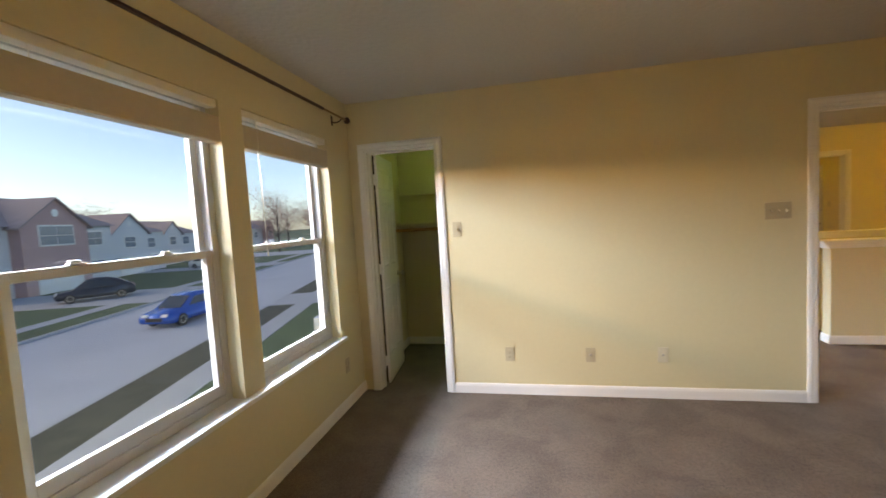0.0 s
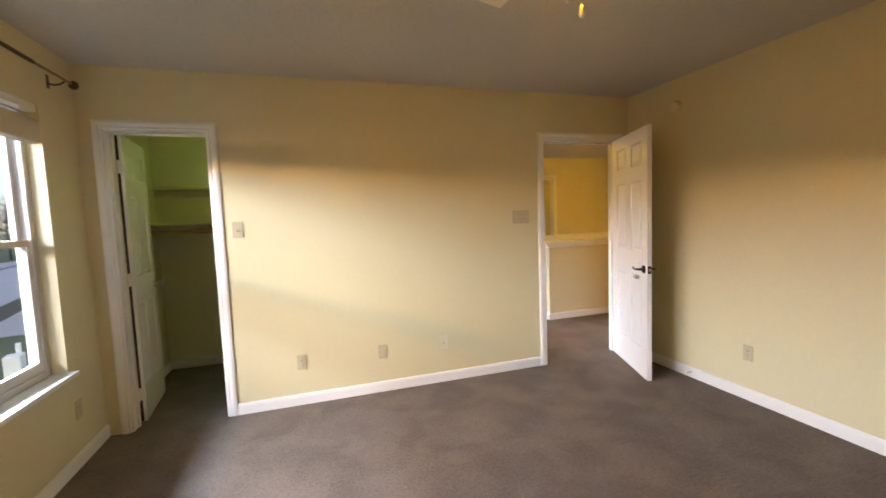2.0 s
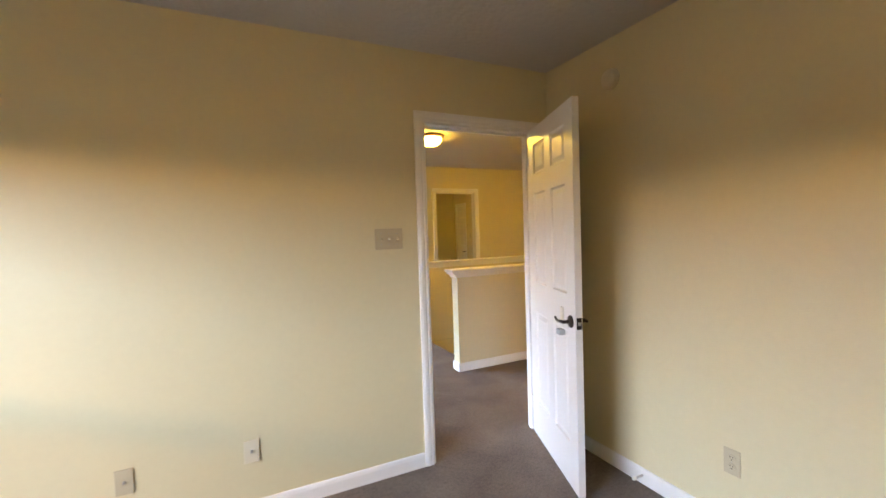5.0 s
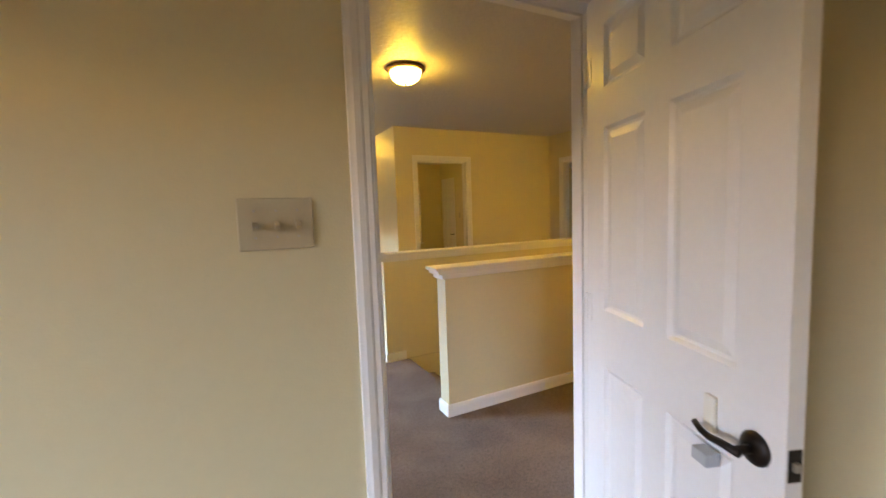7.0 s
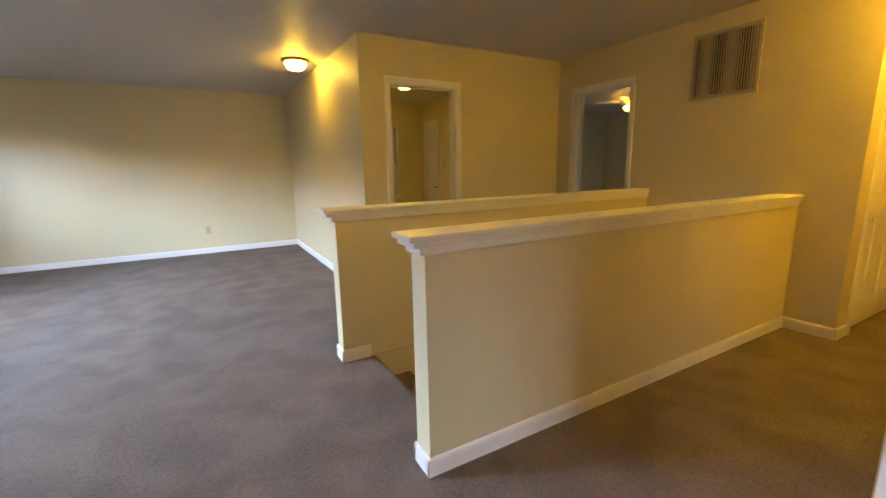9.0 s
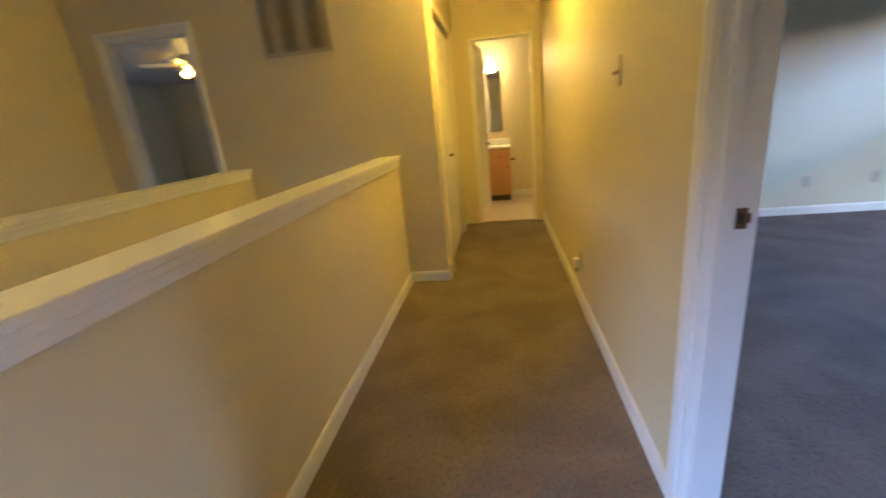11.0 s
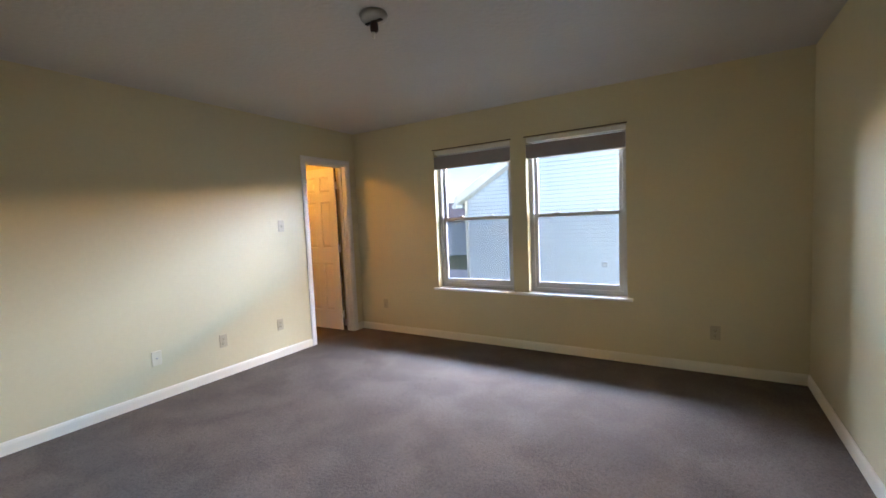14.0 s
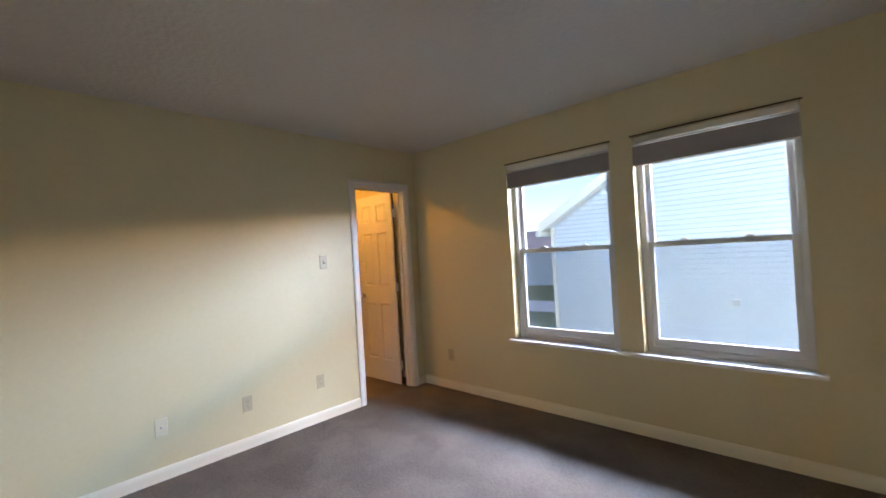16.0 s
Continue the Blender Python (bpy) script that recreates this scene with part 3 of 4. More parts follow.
for i in range(4):
    w = 0.297
    pb = panel_leaf(w - 0.004, 1.98, 0.03, [(0.055, w - 0.059, z0, z1) for z0, z1 in ((0.2, 0.83), (1.0, 1.58), (1.69, 1.88))])
    p = part("leaf", pb, DOORM, bif)
    p.location = (w * i, 0, 0)
    if i in (1, 2):
        smooth(part("pull", lathe([(0.007, -0.015), (0.006, -0.028), (0.013, -0.036), (0.010, -0.043)], 12, "y", at=(0.05 if i == 2 else w - 0.055, 0, 0.90)), BRONZE, p, "small dark knob"))
part("track", boxes((-0.01, -0.022, 1.985, 1.20, 0.022, 2.006)), BRONZE, bif, "dark metal bifold track")

# ---- windows ----


def window(name, m, w, h, label, depth=0.075, screen=False):
    """A double-hung window: x across, y into the room (glass at the back), z up from the sill."""
    e = thing(name, m, label, "window", kind="structure")
    f = 0.042
    part("window_frame", boxes((0, -depth, 0, f, 0, h), (w - f, -depth, 0, w, 0, h), (f, -depth, h - f, w - f, 0, h), (f, -depth, 0, w - f, 0, f), bevel=0.003), VINYL, e)
    s = 0.036
    mid = h / 2
    for nm, z0, z1, y0, y1 in (("upper_sash", mid - 0.018, h - f, -depth + 0.006, -depth + 0.032), ("lower_sash", f, mid + 0.020, -0.034, -0.008)):
        lo = s if nm == "upper_sash" else 0.055
        sash = part(nm, boxes((f, y0, z0, f + s, y1, z1), (w - f - s, y0, z0, w - f, y1, z1), (f + s, y0, z0, w - f - s, y1, z0 + lo), (f + s, y0, z1 - s, w - f - s, y1, z1), bevel=0.002), VINYL, e)
        yc = (y0 + y1) / 2
        pane = part("pane", boxes((f + s - 0.005, yc - 0.002, z0 + lo - 0.005, w - f - s + 0.005, yc + 0.002, z1 - s + 0.005)), GLASS, sash)
        pane.visible_shadow = False
    if screen:
        scr = part("insect_screen", boxes((f, -depth + 0.001, f, w - f, -depth + 0.002, mid)), SCREEN, e, "grey insect screen")
        scr.visible_shadow = False
    for u in (0.30, 0.70):
        part("sash_lock", boxes((w * u - 0.03, -0.036, mid + 0.020, w * u + 0.03, -0.010, mid + 0.028), (w * u - 0.014, -0.034, mid + 0.028, w * u + 0.022, -0.016, mid + 0.038), bevel=0.002), VINYL, e, "sash lock")
    return e


def blind(m, w, drop, stack, tilt, label, wand=False, front=None):
    """A raised slatted blind: headrail, cords, a packed stack of slats and the bottom rail. x across, z down from the head of the opening."""
    e = thing("window_blind", m, label, "window blind", "raised blinds")
    part("headrail", boxes((0.006, -0.026, -0.040, w - 0.006, 0.026, -0.002), bevel=0.003), WHITEP, e, "white headrail")
    top, n = drop - stack, 22
    for i in range(n):
        z = -top - 0.006 - (stack - 0.024) * i / n
        bm = bmesh.new()
        ra, rb = [], []
        j = 0.0015 * math.sin(i * 2.3)
        for k in range(5):
            y = -0.025 + 0.0125 * k
            zz = z + 0.0025 * (1 - (y / 0.025) ** 2) - tilt * y
            ra.append(bm.verts.new((0.010 + j, y, zz)))
            rb.append(bm.verts.new((w - 0.010 + j, y, zz)))
        for k in range(4):
            bm.faces.new((ra[k], ra[k + 1], rb[k + 1], rb[k]))
        top_faces = list(bm.faces)
        bmesh.ops.solidify(bm, geom=top_faces, thickness=0.0028)
        part("slat", bm, SLAT, e)
    part("valance", boxes((0.003, 0.027, -drop + 0.004, w - 0.003, 0.034, -drop + stack), bevel=0.002), front or VALANCE, e, "flat slat valance")
    part("bottom_rail", boxes((0.009, -0.026, -drop, w - 0.009, 0.026, -drop + 0.016), bevel=0.003), SLAT, e)
    for u in (0.16, 0.84):
        part("ladder_cord", tube([(w * u, 0.027, -0.03), (w * u, 0.029, -drop + 0.01)], 0.0014, 6), WHITEP, e)
    if wand:
        part("wand", tube([(w - 0.12, 0.03, -0.03), (w - 0.12, 0.032, -0.45), (w - 0.125, 0.034, -0.80)], 0.004, 8), WHITEP, e, "clear plastic tilt wand")
    return e


H1, H2 = 1.509, 1.511
for i, (a0, a1) in enumerate(((-2.43, -1.49), (-1.325, -0.385))):
    window(f"window_{i + 1}", basis((-0.075, a1, 0.576), (0, -1, 0), (1, 0, 0)), a1 - a0, H1, "white vinyl double-hung window facing the street")
    blind(basis((-0.034, a1, 2.085), (0, -1, 0), (1, 0, 0)), a1 - a0, 0.210, 0.125, 0.10, "raised slatted blind bunched at the window top", i == 1)
for i, (a0, a1) in enumerate(((5.64, 6.54), (6.70, 7.60))):
    window(f"window_{i + 3}", basis((a0, -4.275, 0.579), (1, 0, 0), (0, 1, 0)), a1 - a0, H2, "white vinyl double-hung window facing the neighbouring house", screen=True)
    blind(basis((a0, -4.232, 2.09), (1, 0, 0), (0, 1, 0)), a1 - a0, 0.20, 0.135, -0.05 + 0.2 * i, "raised slatted blind bunched at the window top, its valance darkened as backlit", front=VALANCE2)
    # thin dark strip across the head, slightly wider than the opening
    r = thing("window_head_strip", pose(a0 - 0.012, -4.196, 2.099), "thin dark brown strip along the window head", "curtain rail")
    part("rail", boxes((0, -0.003, -0.004, 0.925, 0.006, 0.005), bevel=0.001), RODM, r)
for i, (a0, a1) in enumerate(((3.3, 4.2), (4.4, 5.3))):
    window(f"window_{i + 5}", basis((-0.075, a1, 0.56), (0, -1, 0), (1, 0, 0)), a1 - a0, H1, "white vinyl double-hung loft window")
window("window_7", basis((6.86, NY + 0.075, 0.724), (-1, 0, 0), (0, -1, 0)), 0.58, 1.256, "white vinyl window of the back bedroom at dusk")
window("window_8", basis((EX + 0.075, 3.0, 0.6), (0, 1, 0), (-1, 0, 0)), 1.6, 1.45, "white vinyl window of the far bedroom")
for nm, b in (("window_sill_a", (-0.158, -2.46, 0.550, 0.045, -0.355, 0.576)), ("window_sill_b", (5.595, -4.358, 0.553, 7.645, -4.155, 0.579)), ("window_sill_c", (6.24, NY - 0.04, 0.700, 6.9, NY + 0.158, 0.724))):
    tagged(part(nm, boxes(b, bevel=0.004), TRIM), "white painted window stool board", "window sill", kind="structure")

# ---- small fittings ----


def duplex_outlet(m, label="ivory duplex outlet cover on the wall", blank=False, material=None, group="wall outlets"):
    e = thing("wall_outlet", m, label, "wall outlet", group)
    part("cover_plate", boxes((-0.035, 0, -0.057, 0.035, 0.005, 0.057), bevel=0.002), material or IVORY, e)
    if not blank:
        for z in (-0.020, 0.020):
            r = part("receptacle", lathe([(0.0165, 0.004), (0.0165, 0.0068), (0.015, 0.0075)], 16, "y", at=(0, 0, z)), material or IVORY, e)
            part("slot", boxes((-0.007, 0.0074, z - 0.002, -0.005, 0.0079, z + 0.008), (0.005, 0.0074, z - 0.002, 0.007, 0.0079, z + 0.007), (-0.0025, 0.0074, z - 0.011, 0.0025, 0.0079, z - 0.006)), DARK, r)
        part("screw", lathe([(0.003, 0.005), (0.003, 0.006), (0.001, 0.0064)], 8, "y"), STEEL, e)
    else:
        part("jack", lathe([(0.007, 0.004), (0.007, 0.012), (0.004, 0.013)], 12, "y"), STEEL, e, "coax jack")
    return e


def switch(m, gangs, label):
    w = 0.035 + 0.023 * (gangs - 1)
    e = thing("light_switch", m, label, "light switch")
    part("cover_plate", boxes((-w, 0, -0.0585, w, 0.006, 0.0585), bevel=0.0025), IVORY, e)
    for i in range(gangs):
        x = (i - (gangs - 1) / 2) * 0.046
        bm = boxes((x - 0.0065, 0.004, -0.013, x + 0.0065, 0.0078, 0.013))
        bmesh.ops.rotate(bm, verts=box(bm, x - 0.005, 0.004, -0.005, x + 0.005, 0.027, 0.005).verts[-8:], cent=(x, 0.006, 0), matrix=Matrix.Rotation(radians(-28), 3, "X"))
        part("toggle", bm, IVORY, e, "toggle lever")
        for z in (-0.030, 0.030):
            part("screw", lathe([(0.003, 0.005), (0.003, 0.0068), (0.001, 0.0072)], 8, "y", at=(x, 0, z)), STEEL, e)
    return e


NORTH1 = lambda x, z: basis((x, 0, z), (1, 0, 0), (0, -1, 0))
switch(NORTH1(0.887, 1.352), 1, "ivory single toggle light switch beside the closet door")
switch(NORTH1(3.146, 1.362), 3, "ivory three-gang toggle switch beside the bedroom door")
duplex_outlet(NORTH1(1.26, 0.327))
duplex_outlet(NORTH1(1.878, 0.327), "ivory coaxial wall plate", True)
duplex_outlet(NORTH1(2.393, 0.333), "pale blank wall plate with a small jack", True, JACKP)
duplex_outlet(basis((4.295, -1.18, 0.34), (0, 1, 0), (-1, 0, 0)))
duplex_outlet(basis((0, -0.317, 0.33), (0, -1, 0), (1, 0, 0)))
switch(basis((8.775, -3.06, 1.345), (0, -1, 0), (-1, 0, 0)), 1, "ivory single toggle switch beside the second closet")
duplex_outlet(basis((8.775, -2.365, 0.33), (0, -1, 0), (-1, 0, 0)))
duplex_outlet(basis((8.775, -2.97, 0.335), (0, -1, 0), (-1, 0, 0)))
duplex_outlet(basis((8.775, -1.82, 0.341), (0, -1, 0), (-1, 0, 0)), "pale blank wall plate low on the wall", True, JACKP)
duplex_outlet(basis((8.385, SY1, 0.34), (-1, 0, 0), (0, 1, 0)))
duplex_outlet(basis((4.993, SY1, 0.334), (-1, 0, 0), (0, 1, 0)))
switch(basis((6.12, T, 1.36), (-1, 0, 0), (0, 1, 0)), 1, "ivory single toggle switch on the hall wall")
duplex_outlet(basis((6.90, T, 0.30), (-1, 0, 0), (0, 1, 0)))
duplex_outlet(basis((3.6, NY, 0.36), (-1, 0, 0), (0, -1, 0)))
switch(basis((7.37, 6.55, 1.3), (0, 1, 0), (-1, 0, 0)), 1, "ivory single toggle switch in the back bedroom")
plug = thing("plug_in_freshener", basis((6.90, T + 0.0078, 0.268), (-1, 0, 0), (0, 1, 0)), "small white plug-in air freshener in the outlet", "plug-in")
part("body", boxes((-0.025, 0, -0.03, 0.025, 0.042, 0.035), bevel=0.008), WHITEP, plug)
part("bottle", boxes((-0.016, 0.008, -0.062, 0.016, 0.034, -0.030), bevel=0.006), IVORY, plug, "pale oil bottle")

st = thing("door_stop", pose(4.282, -0.73, 0.048), "spring door stop on the baseboard", "door stop")
part("spring", tube([(0, 0, 0), (-0.02, 0, 0), (-0.055, 0, 0.001)], 0.006, 8), STEEL, st)
part("rubber_tip", tube([(-0.055, 0, 0.001), (-0.072, 0, 0.001)], 0.009, 10), WHITEP, st, "white rubber tip")

sm = thing("smoke_detector", basis((4.295, -0.55, 2.21), (0, 1, 0), (-1, 0, 0)), "round white smoke detector high on the wall", "smoke detector")
smooth(part("base", lathe([(0.058, 0), (0.058, 0.010), (0.052, 0.014)], 28, "y"), JACKP, sm))
smooth(part("cover", lathe([(0.052, 0.013), (0.048, 0.028), (0.030, 0.036), (0.004, 0.037)], 28, "y"), JACKP, sm))

lk = thing("lever_lock", basis((4.160, 0.012, 0.022), Vector((-0.26, -0.695, 0)).normalized(), Vector((-0.695, 0.26, 0)).normalized()), "clear and grey plastic child lock under the door lever", "child lock")
part("lock_block", boxes((0.555, 0.018, 0.797, 0.600, 0.052, 0.826), bevel=0.003), STEELP, lk, "grey plastic block")
part("clear_tab", boxes((0.560, 0.0178, 0.864, 0.590, 0.030, 0.945), bevel=0.004), WHITEP, lk, "pale plastic tab")

# curtain rod over the street windows
rod = thing("curtain_rod", pose(0.075, -0.25, 2.265), "dark brown telescopic curtain rod with ball finials", "curtain rod")
part("rod", tube([(0, 0.06, 0.0), (0, -2.40, 0.0)], 0.0075, 12), BRASS, rod, "thin brass inner rod")
part("rod_sleeve", tube([(0, -0.30, 0.0), (0, -2.10, 0.0)], 0.011, 12), RODM, rod)
for y, s in ((0.06, 1), (-2.40, -1)):
    smooth(part("finial", lathe([(0.009, 0), (0.012, 0.006 * s), (0.020, 0.014 * s), (0.027, 0.030 * s), (0.024, 0.046 * s), (0.010, 0.056 * s)], 18, "y", at=(0, y, 0)), RODM, rod, "ball finial"))
for y in (-0.02, -2.30):
    bm = boxes((-0.075, y - 0.012, -0.055, -0.071, y + 0.012, 0.02))
    tube([(-0.073, y, -0.03), (-0.04, y, -0.035), (-0.012, y, -0.028), (0.006, y, -0.012)], 0.0055, 8, bm)
    part("bracket", bm, RODM, rod, "wall bracket")


def dome_light(x, y, label, ring=0.148, lit=None):
    e = thing("ceiling_light", pose(x, y, TOP), label, "ceiling light", "dome lights")
    smooth(part("pan", lathe([(ring * 0.55, 0.0), (ring * 0.97, -0.004), (ring, -0.012), (ring * 0.97, -0.020), (ring * 0.86, -0.028), (ring * 0.76, -0.030)], 36), RIM, e, "bronze rim"))
    prof = [(ring * 0.77 * math.cos(a) ** 0.7, -0.028 - 0.084 * math.sin(a)) for a in np.linspace(0, 1.5, 10)]
    smooth(part("diffuser", lathe(prof, 36), lit or DOME, e, "lit frosted glass dome"))
    smooth(part("finial", lathe([(0.010, -0.110), (0.008, -0.118), (0.003, -0.124)], 12), RIM, e))
    return e


dome_light(4.285, 1.885, "flush ceiling dome light, lit, over the landing")
dome_light(4.63, 5.03, "flush ceiling dome light, lit, in the loft")
dome_light(7.25, 0.60, "flush ceiling dome light, lit, in the narrow hall", lit=HALLDOME)
dome_light(6.19, 5.57, "flush ceiling dome light, lit, in the back bedroom")


def ceiling_fan(x, y, turn, label, lit):
    e = thing("ceiling_fan", pose(x, y, TOP, 0, 0, turn), label, "ceiling fan")
    smooth(part("canopy", lathe([(0.065, 0), (0.065, -0.02), (0.045, -0.05), (0.016, -0.055)], 24), WHITEP, e))
    smooth(part("motor", lathe([(0.03, -0.05), (0.10, -0.062), (0.125, -0.09), (0.125, -0.135), (0.09, -0.165), (0.05, -0.17)], 28), WHITEP, e))
    for i in range(5):
        bm = boxes((0.19, -0.062, -0.128, 0.60, 0.062, -0.121), bevel=0.003)
        bmesh.ops.rotate(bm, verts=bm.verts, cent=(0, 0, -0.125), matrix=Matrix.Rotation(radians(11), 3, "X"))
        b = part("blade", bm, WHITEP, e)
        b.rotation_euler = (0, 0, radians(72 * i))
        part("blade_iron", boxes((0.10, -0.016, -0.134, 0.22, 0.016, -0.128), bevel=0.002), STEEL, b)
    smooth(part("light_fitter", lathe([(0.05, -0.165), (0.065, -0.185), (0.065, -0.215), (0.035, -0.230)], 24), WHITEP, e))
    for i in range(3):
        a = radians(120 * i + 30)
        c, s = math.cos(a), math.sin(a)
        bm = lathe([(0.016, 0.0), (0.030, -0.012), (0.046, -0.045), (0.055, -0.075), (0.050, -0.078)], 20)
        bmesh.ops.rotate(bm, verts=bm.verts, cent=(0, 0, 0), matrix=Matrix.Rotation(radians(-48), 3, "Y"))
        bmesh.ops.rotate(bm, verts=bm.verts, cent=(0, 0, 0), matrix=Matrix.Rotation(a, 3, "Z"))
        bmesh.ops.translate(bm, verts=bm.verts, vec=(0.062 * c, 0.062 * s, -0.200))
        smooth(part("glass_shade", bm, FANGLOW if lit else WHITEP, e, "frosted glass shade"))
    for dx, ln in ((0.03, 0.17), (-0.045, 0.145)):
        bm = tube([(dx, 0.0, -0.225), (dx * 1.02, 0, -0.30), (dx, 0, -0.24 - ln)], 0.0016, 6)
        ch = part("pull_chain", bm, STEEL, e)
        smooth(part("pull_fob", lathe([(0.003, -0.235 - ln), (0.006, -0.245 - ln), (0.008, -0.268 - ln), (0.004, -0.275 - ln)], 12, at=(dx, 0, 0)), WHITEP, ch, "white pull-chain fob"))
    return e


ceiling_fan(2.20, -2.14, 20, "white ceiling fan with frosted lights and pull chains", True)
ceiling_fan(10.1, 4.85, 50, "white ceiling fan with lit shades in the far bedroom", True)

# bare lamp socket in the second bedroom
sk = thing("lamp_socket", pose(6.575, -2.055, TOP), "bare ceiling box with a hanging socket and no shade", "lamp socket")
smooth(part("box_cover", lathe([(0.070, 0.0), (0.074, -0.012), (0.070, -0.030), (0.050, -0.040)], 24), STEEL, sk))
part("bracket", boxes((-0.055, -0.010, -0.046, 0.055, 0.010, -0.040), bevel=0.001), BRONZE, sk)
smooth(part("socket", lathe([(0.016, -0.040), (0.022, -0.055), (0.022, -0.085), (0.017, -0.095)], 18), RODM, sk, "dark bakelite socket"))
smooth(part("wire_nut", lathe([(0.006, -0.095), (0.010, -0.100), (0.008, -0.125), (0.003, -0.130)], 12, at=(0.004, 0.004, 0)), WHITEP, sk, "pale wire connector"))

# return-air grille over the stairs
gr = thing("return_air_grille", basis((7.37, 1.99, 2.043), (0, -1, 0), (-1, 0, 0)), "beige metal return-air grille high on the wall", "air grille")
part("frame", boxes((-0.26, 0, -0.26, -0.232, 0.010, 0.26), (0.232, 0, -0.26, 0.26, 0.010, 0.26), (-0.232, 0, 0.232, 0.232, 0.010, 0.26), (-0.232, 0, -0.26, 0.232, 0.010, -0.232), bevel=0.002), VENT, gr)
part("backing", boxes((-0.232, 0.0005, -0.232, 0.232, 0.002, 0.232)), DARK, gr)
for i in range(24):
    bm = boxes((-0.0085, -0.0008, -0.232, 0.0085, 0.0008, 0.232))
    bmesh.ops.rotate(bm, verts=bm.verts, cent=(0, 0, 0), matrix=Matrix.Rotation(radians(22 + 20 * math.sin(0.62 * i + 2.2)), 3, "Z"))
    bmesh.ops.translate(bm, verts=bm.verts, vec=(-0.220 + 0.0191 * i, 0.0085, 0))
    part("slat", bm, VENT, gr)

# first closet: shelves, rod and lamp
for z, d in ((1.415, 0.36), (1.745, 0.10)):
    sh = thing("closet_shelf", pose(0.0, 1.33, z), "painted shelf board along the closet wall", "shelf")
    part("board", boxes((0.004, -d, -0.010, 2.195, -0.004, 0.010), bevel=0.002), PAINT, sh)
    part("cleat", boxes((0.004, -0.022, -0.075, 2.195, -0.004, -0.0105)), PAINT, sh)
cr = thing("closet_rod", pose(0.004, 1.05, 1.345), "brown wooden closet hanging rod", "closet rod")
part("rod", tube([(0, 0, 0), (2.19, 0, 0)], 0.017, 12), OAK, cr)
for x in (0.45, 1.5):
    part("rod_hook", boxes((x - 0.012, -0.02, -0.02, x + 0.012, 0.25, -0.016), (x - 0.012, 0.24, -0.02, x + 0.012, 0.258, 0.058)), OAK, cr)
cl = thing("closet_light", pose(1.0, 0.70, TOP), "bare greenish tube light inside the closet", "ceiling light")
part("base", boxes((-0.30, -0.05, -0.03, 0.30, 0.05, 0.0), bevel=0.004), WHITEP, cl)
part("tube", tube([(-0.29, 0, -0.050), (0.29, 0, -0.050)], 0.016, 12), CLOSETGLOW, cl, "lit tube")

# second closet: bulb
cb = thing("closet_bulb", pose(9.6, -3.1, TOP), "bare warm bulb on the closet ceiling", "light bulb")
smooth(part("holder", lathe([(0.055, 0), (0.055, -0.012), (0.025, -0.040), (0.022, -0.055)], 20), WHITEP, cb))
smooth(part("bulb", lathe([(0.013, -0.055), (0.016, -0.070), (0.030, -0.105), (0.028, -0.125), (0.012, -0.138)], 20), AMBERGLOW, cb, "lit warm bulb"))

# bathroom
van = thing("bath_vanity", pose(10.46, 0.46, 0.004), "honey oak bathroom vanity with drawers", "vanity")
part("carcass", boxes((0.014, 0.0, 0.09, 0.455, 1.00, 0.77)), OAK, van)
part("toe_kick", boxes((0.06, 0.01, 0.0, 0.455, 0.99, 0.09)), DARK, van, "dark recessed toe kick")
d = part("drawer", boxes((-0.004, 0.02, 0.575, 0.0135, 0.285, 0.735), bevel=0.004), OAK, van)
smooth(part("knob", lathe([(0.006, 0), (0.006, -0.014), (0.014, -0.022), (0.010, -0.030)], 12, "x", at=(-0.004, 0.152, 0.655)), BRONZE, d))
d = part("cabinet_door", boxes((-0.004, 0.02, 0.13, 0.0135, 0.285, 0.555), bevel=0.004), OAK, van)
part("raised_field", boxes((-0.009, 0.065, 0.18, -0.0042, 0.24, 0.505), bevel=0.003), OAK, d)
smooth(part("knob", lathe([(0.006, 0), (0.006, -0.014), (0.014, -0.022), (0.010, -0.030)], 12, "x", at=(-0.004, 0.042, 0.50)), BRONZE, d))
for y in (0.31, 0.655):
    d = part("cabinet_door", boxes((-0.004, y, 0.13, 0.0135, y + 0.33, 0.715), bevel=0.004), OAK, van)
    part("raised_field", boxes((-0.009, y + 0.05, 0.19, -0.0042, y + 0.28, 0.655), bevel=0.003), OAK, d)
vt = thing("bathroom_countertop", pose(10.44, 0.445, 0.774), "pale cultured marble vanity top with backsplash", "vanity top")
part("slab", boxes((0, 0, 0, 0.475, 1.03, 0.028), (0.455, 0, 0.028, 0.475, 1.03, 0.12), bevel=0.005), MARBLE, vt)
fa = thing("faucet", pose(10.80, 0.95, 0.802), "chrome bathroom faucet on the vanity top", "faucet")
part("spout", tube([(0, 0, 0), (0, 0, 0.10), (-0.04, 0, 0.13), (-0.11, 0, 0.10)], 0.011, 10), STEEL, fa)
part("handle", tube([(0, 0.05, 0), (0, 0.05, 0.05), (-0.04, 0.06, 0.055)], 0.009, 10), STEEL, fa)
part("base", boxes((-0.025, -0.03, 0, 0.025, 0.08, 0.012), bevel=0.003), STEEL, fa)
mr = thing("bath_mirror", pose(10.92, 0.545, 1.0), "frameless wall mirror over the vanity", "mirror")
part("mirror_glass", boxes((-0.008, 0, 0, -0.002, 0.92, 0.87)), MIRROR, mr)
vl = thing("vanity_light", pose(10.92, 0.58, 1.94), "vanity light bar with lit frosted shades", "vanity light")
part("back_plate", boxes((-0.025, 0, -0.05, -0.001, 0.62, 0.05), bevel=0.004), STEEL, vl)
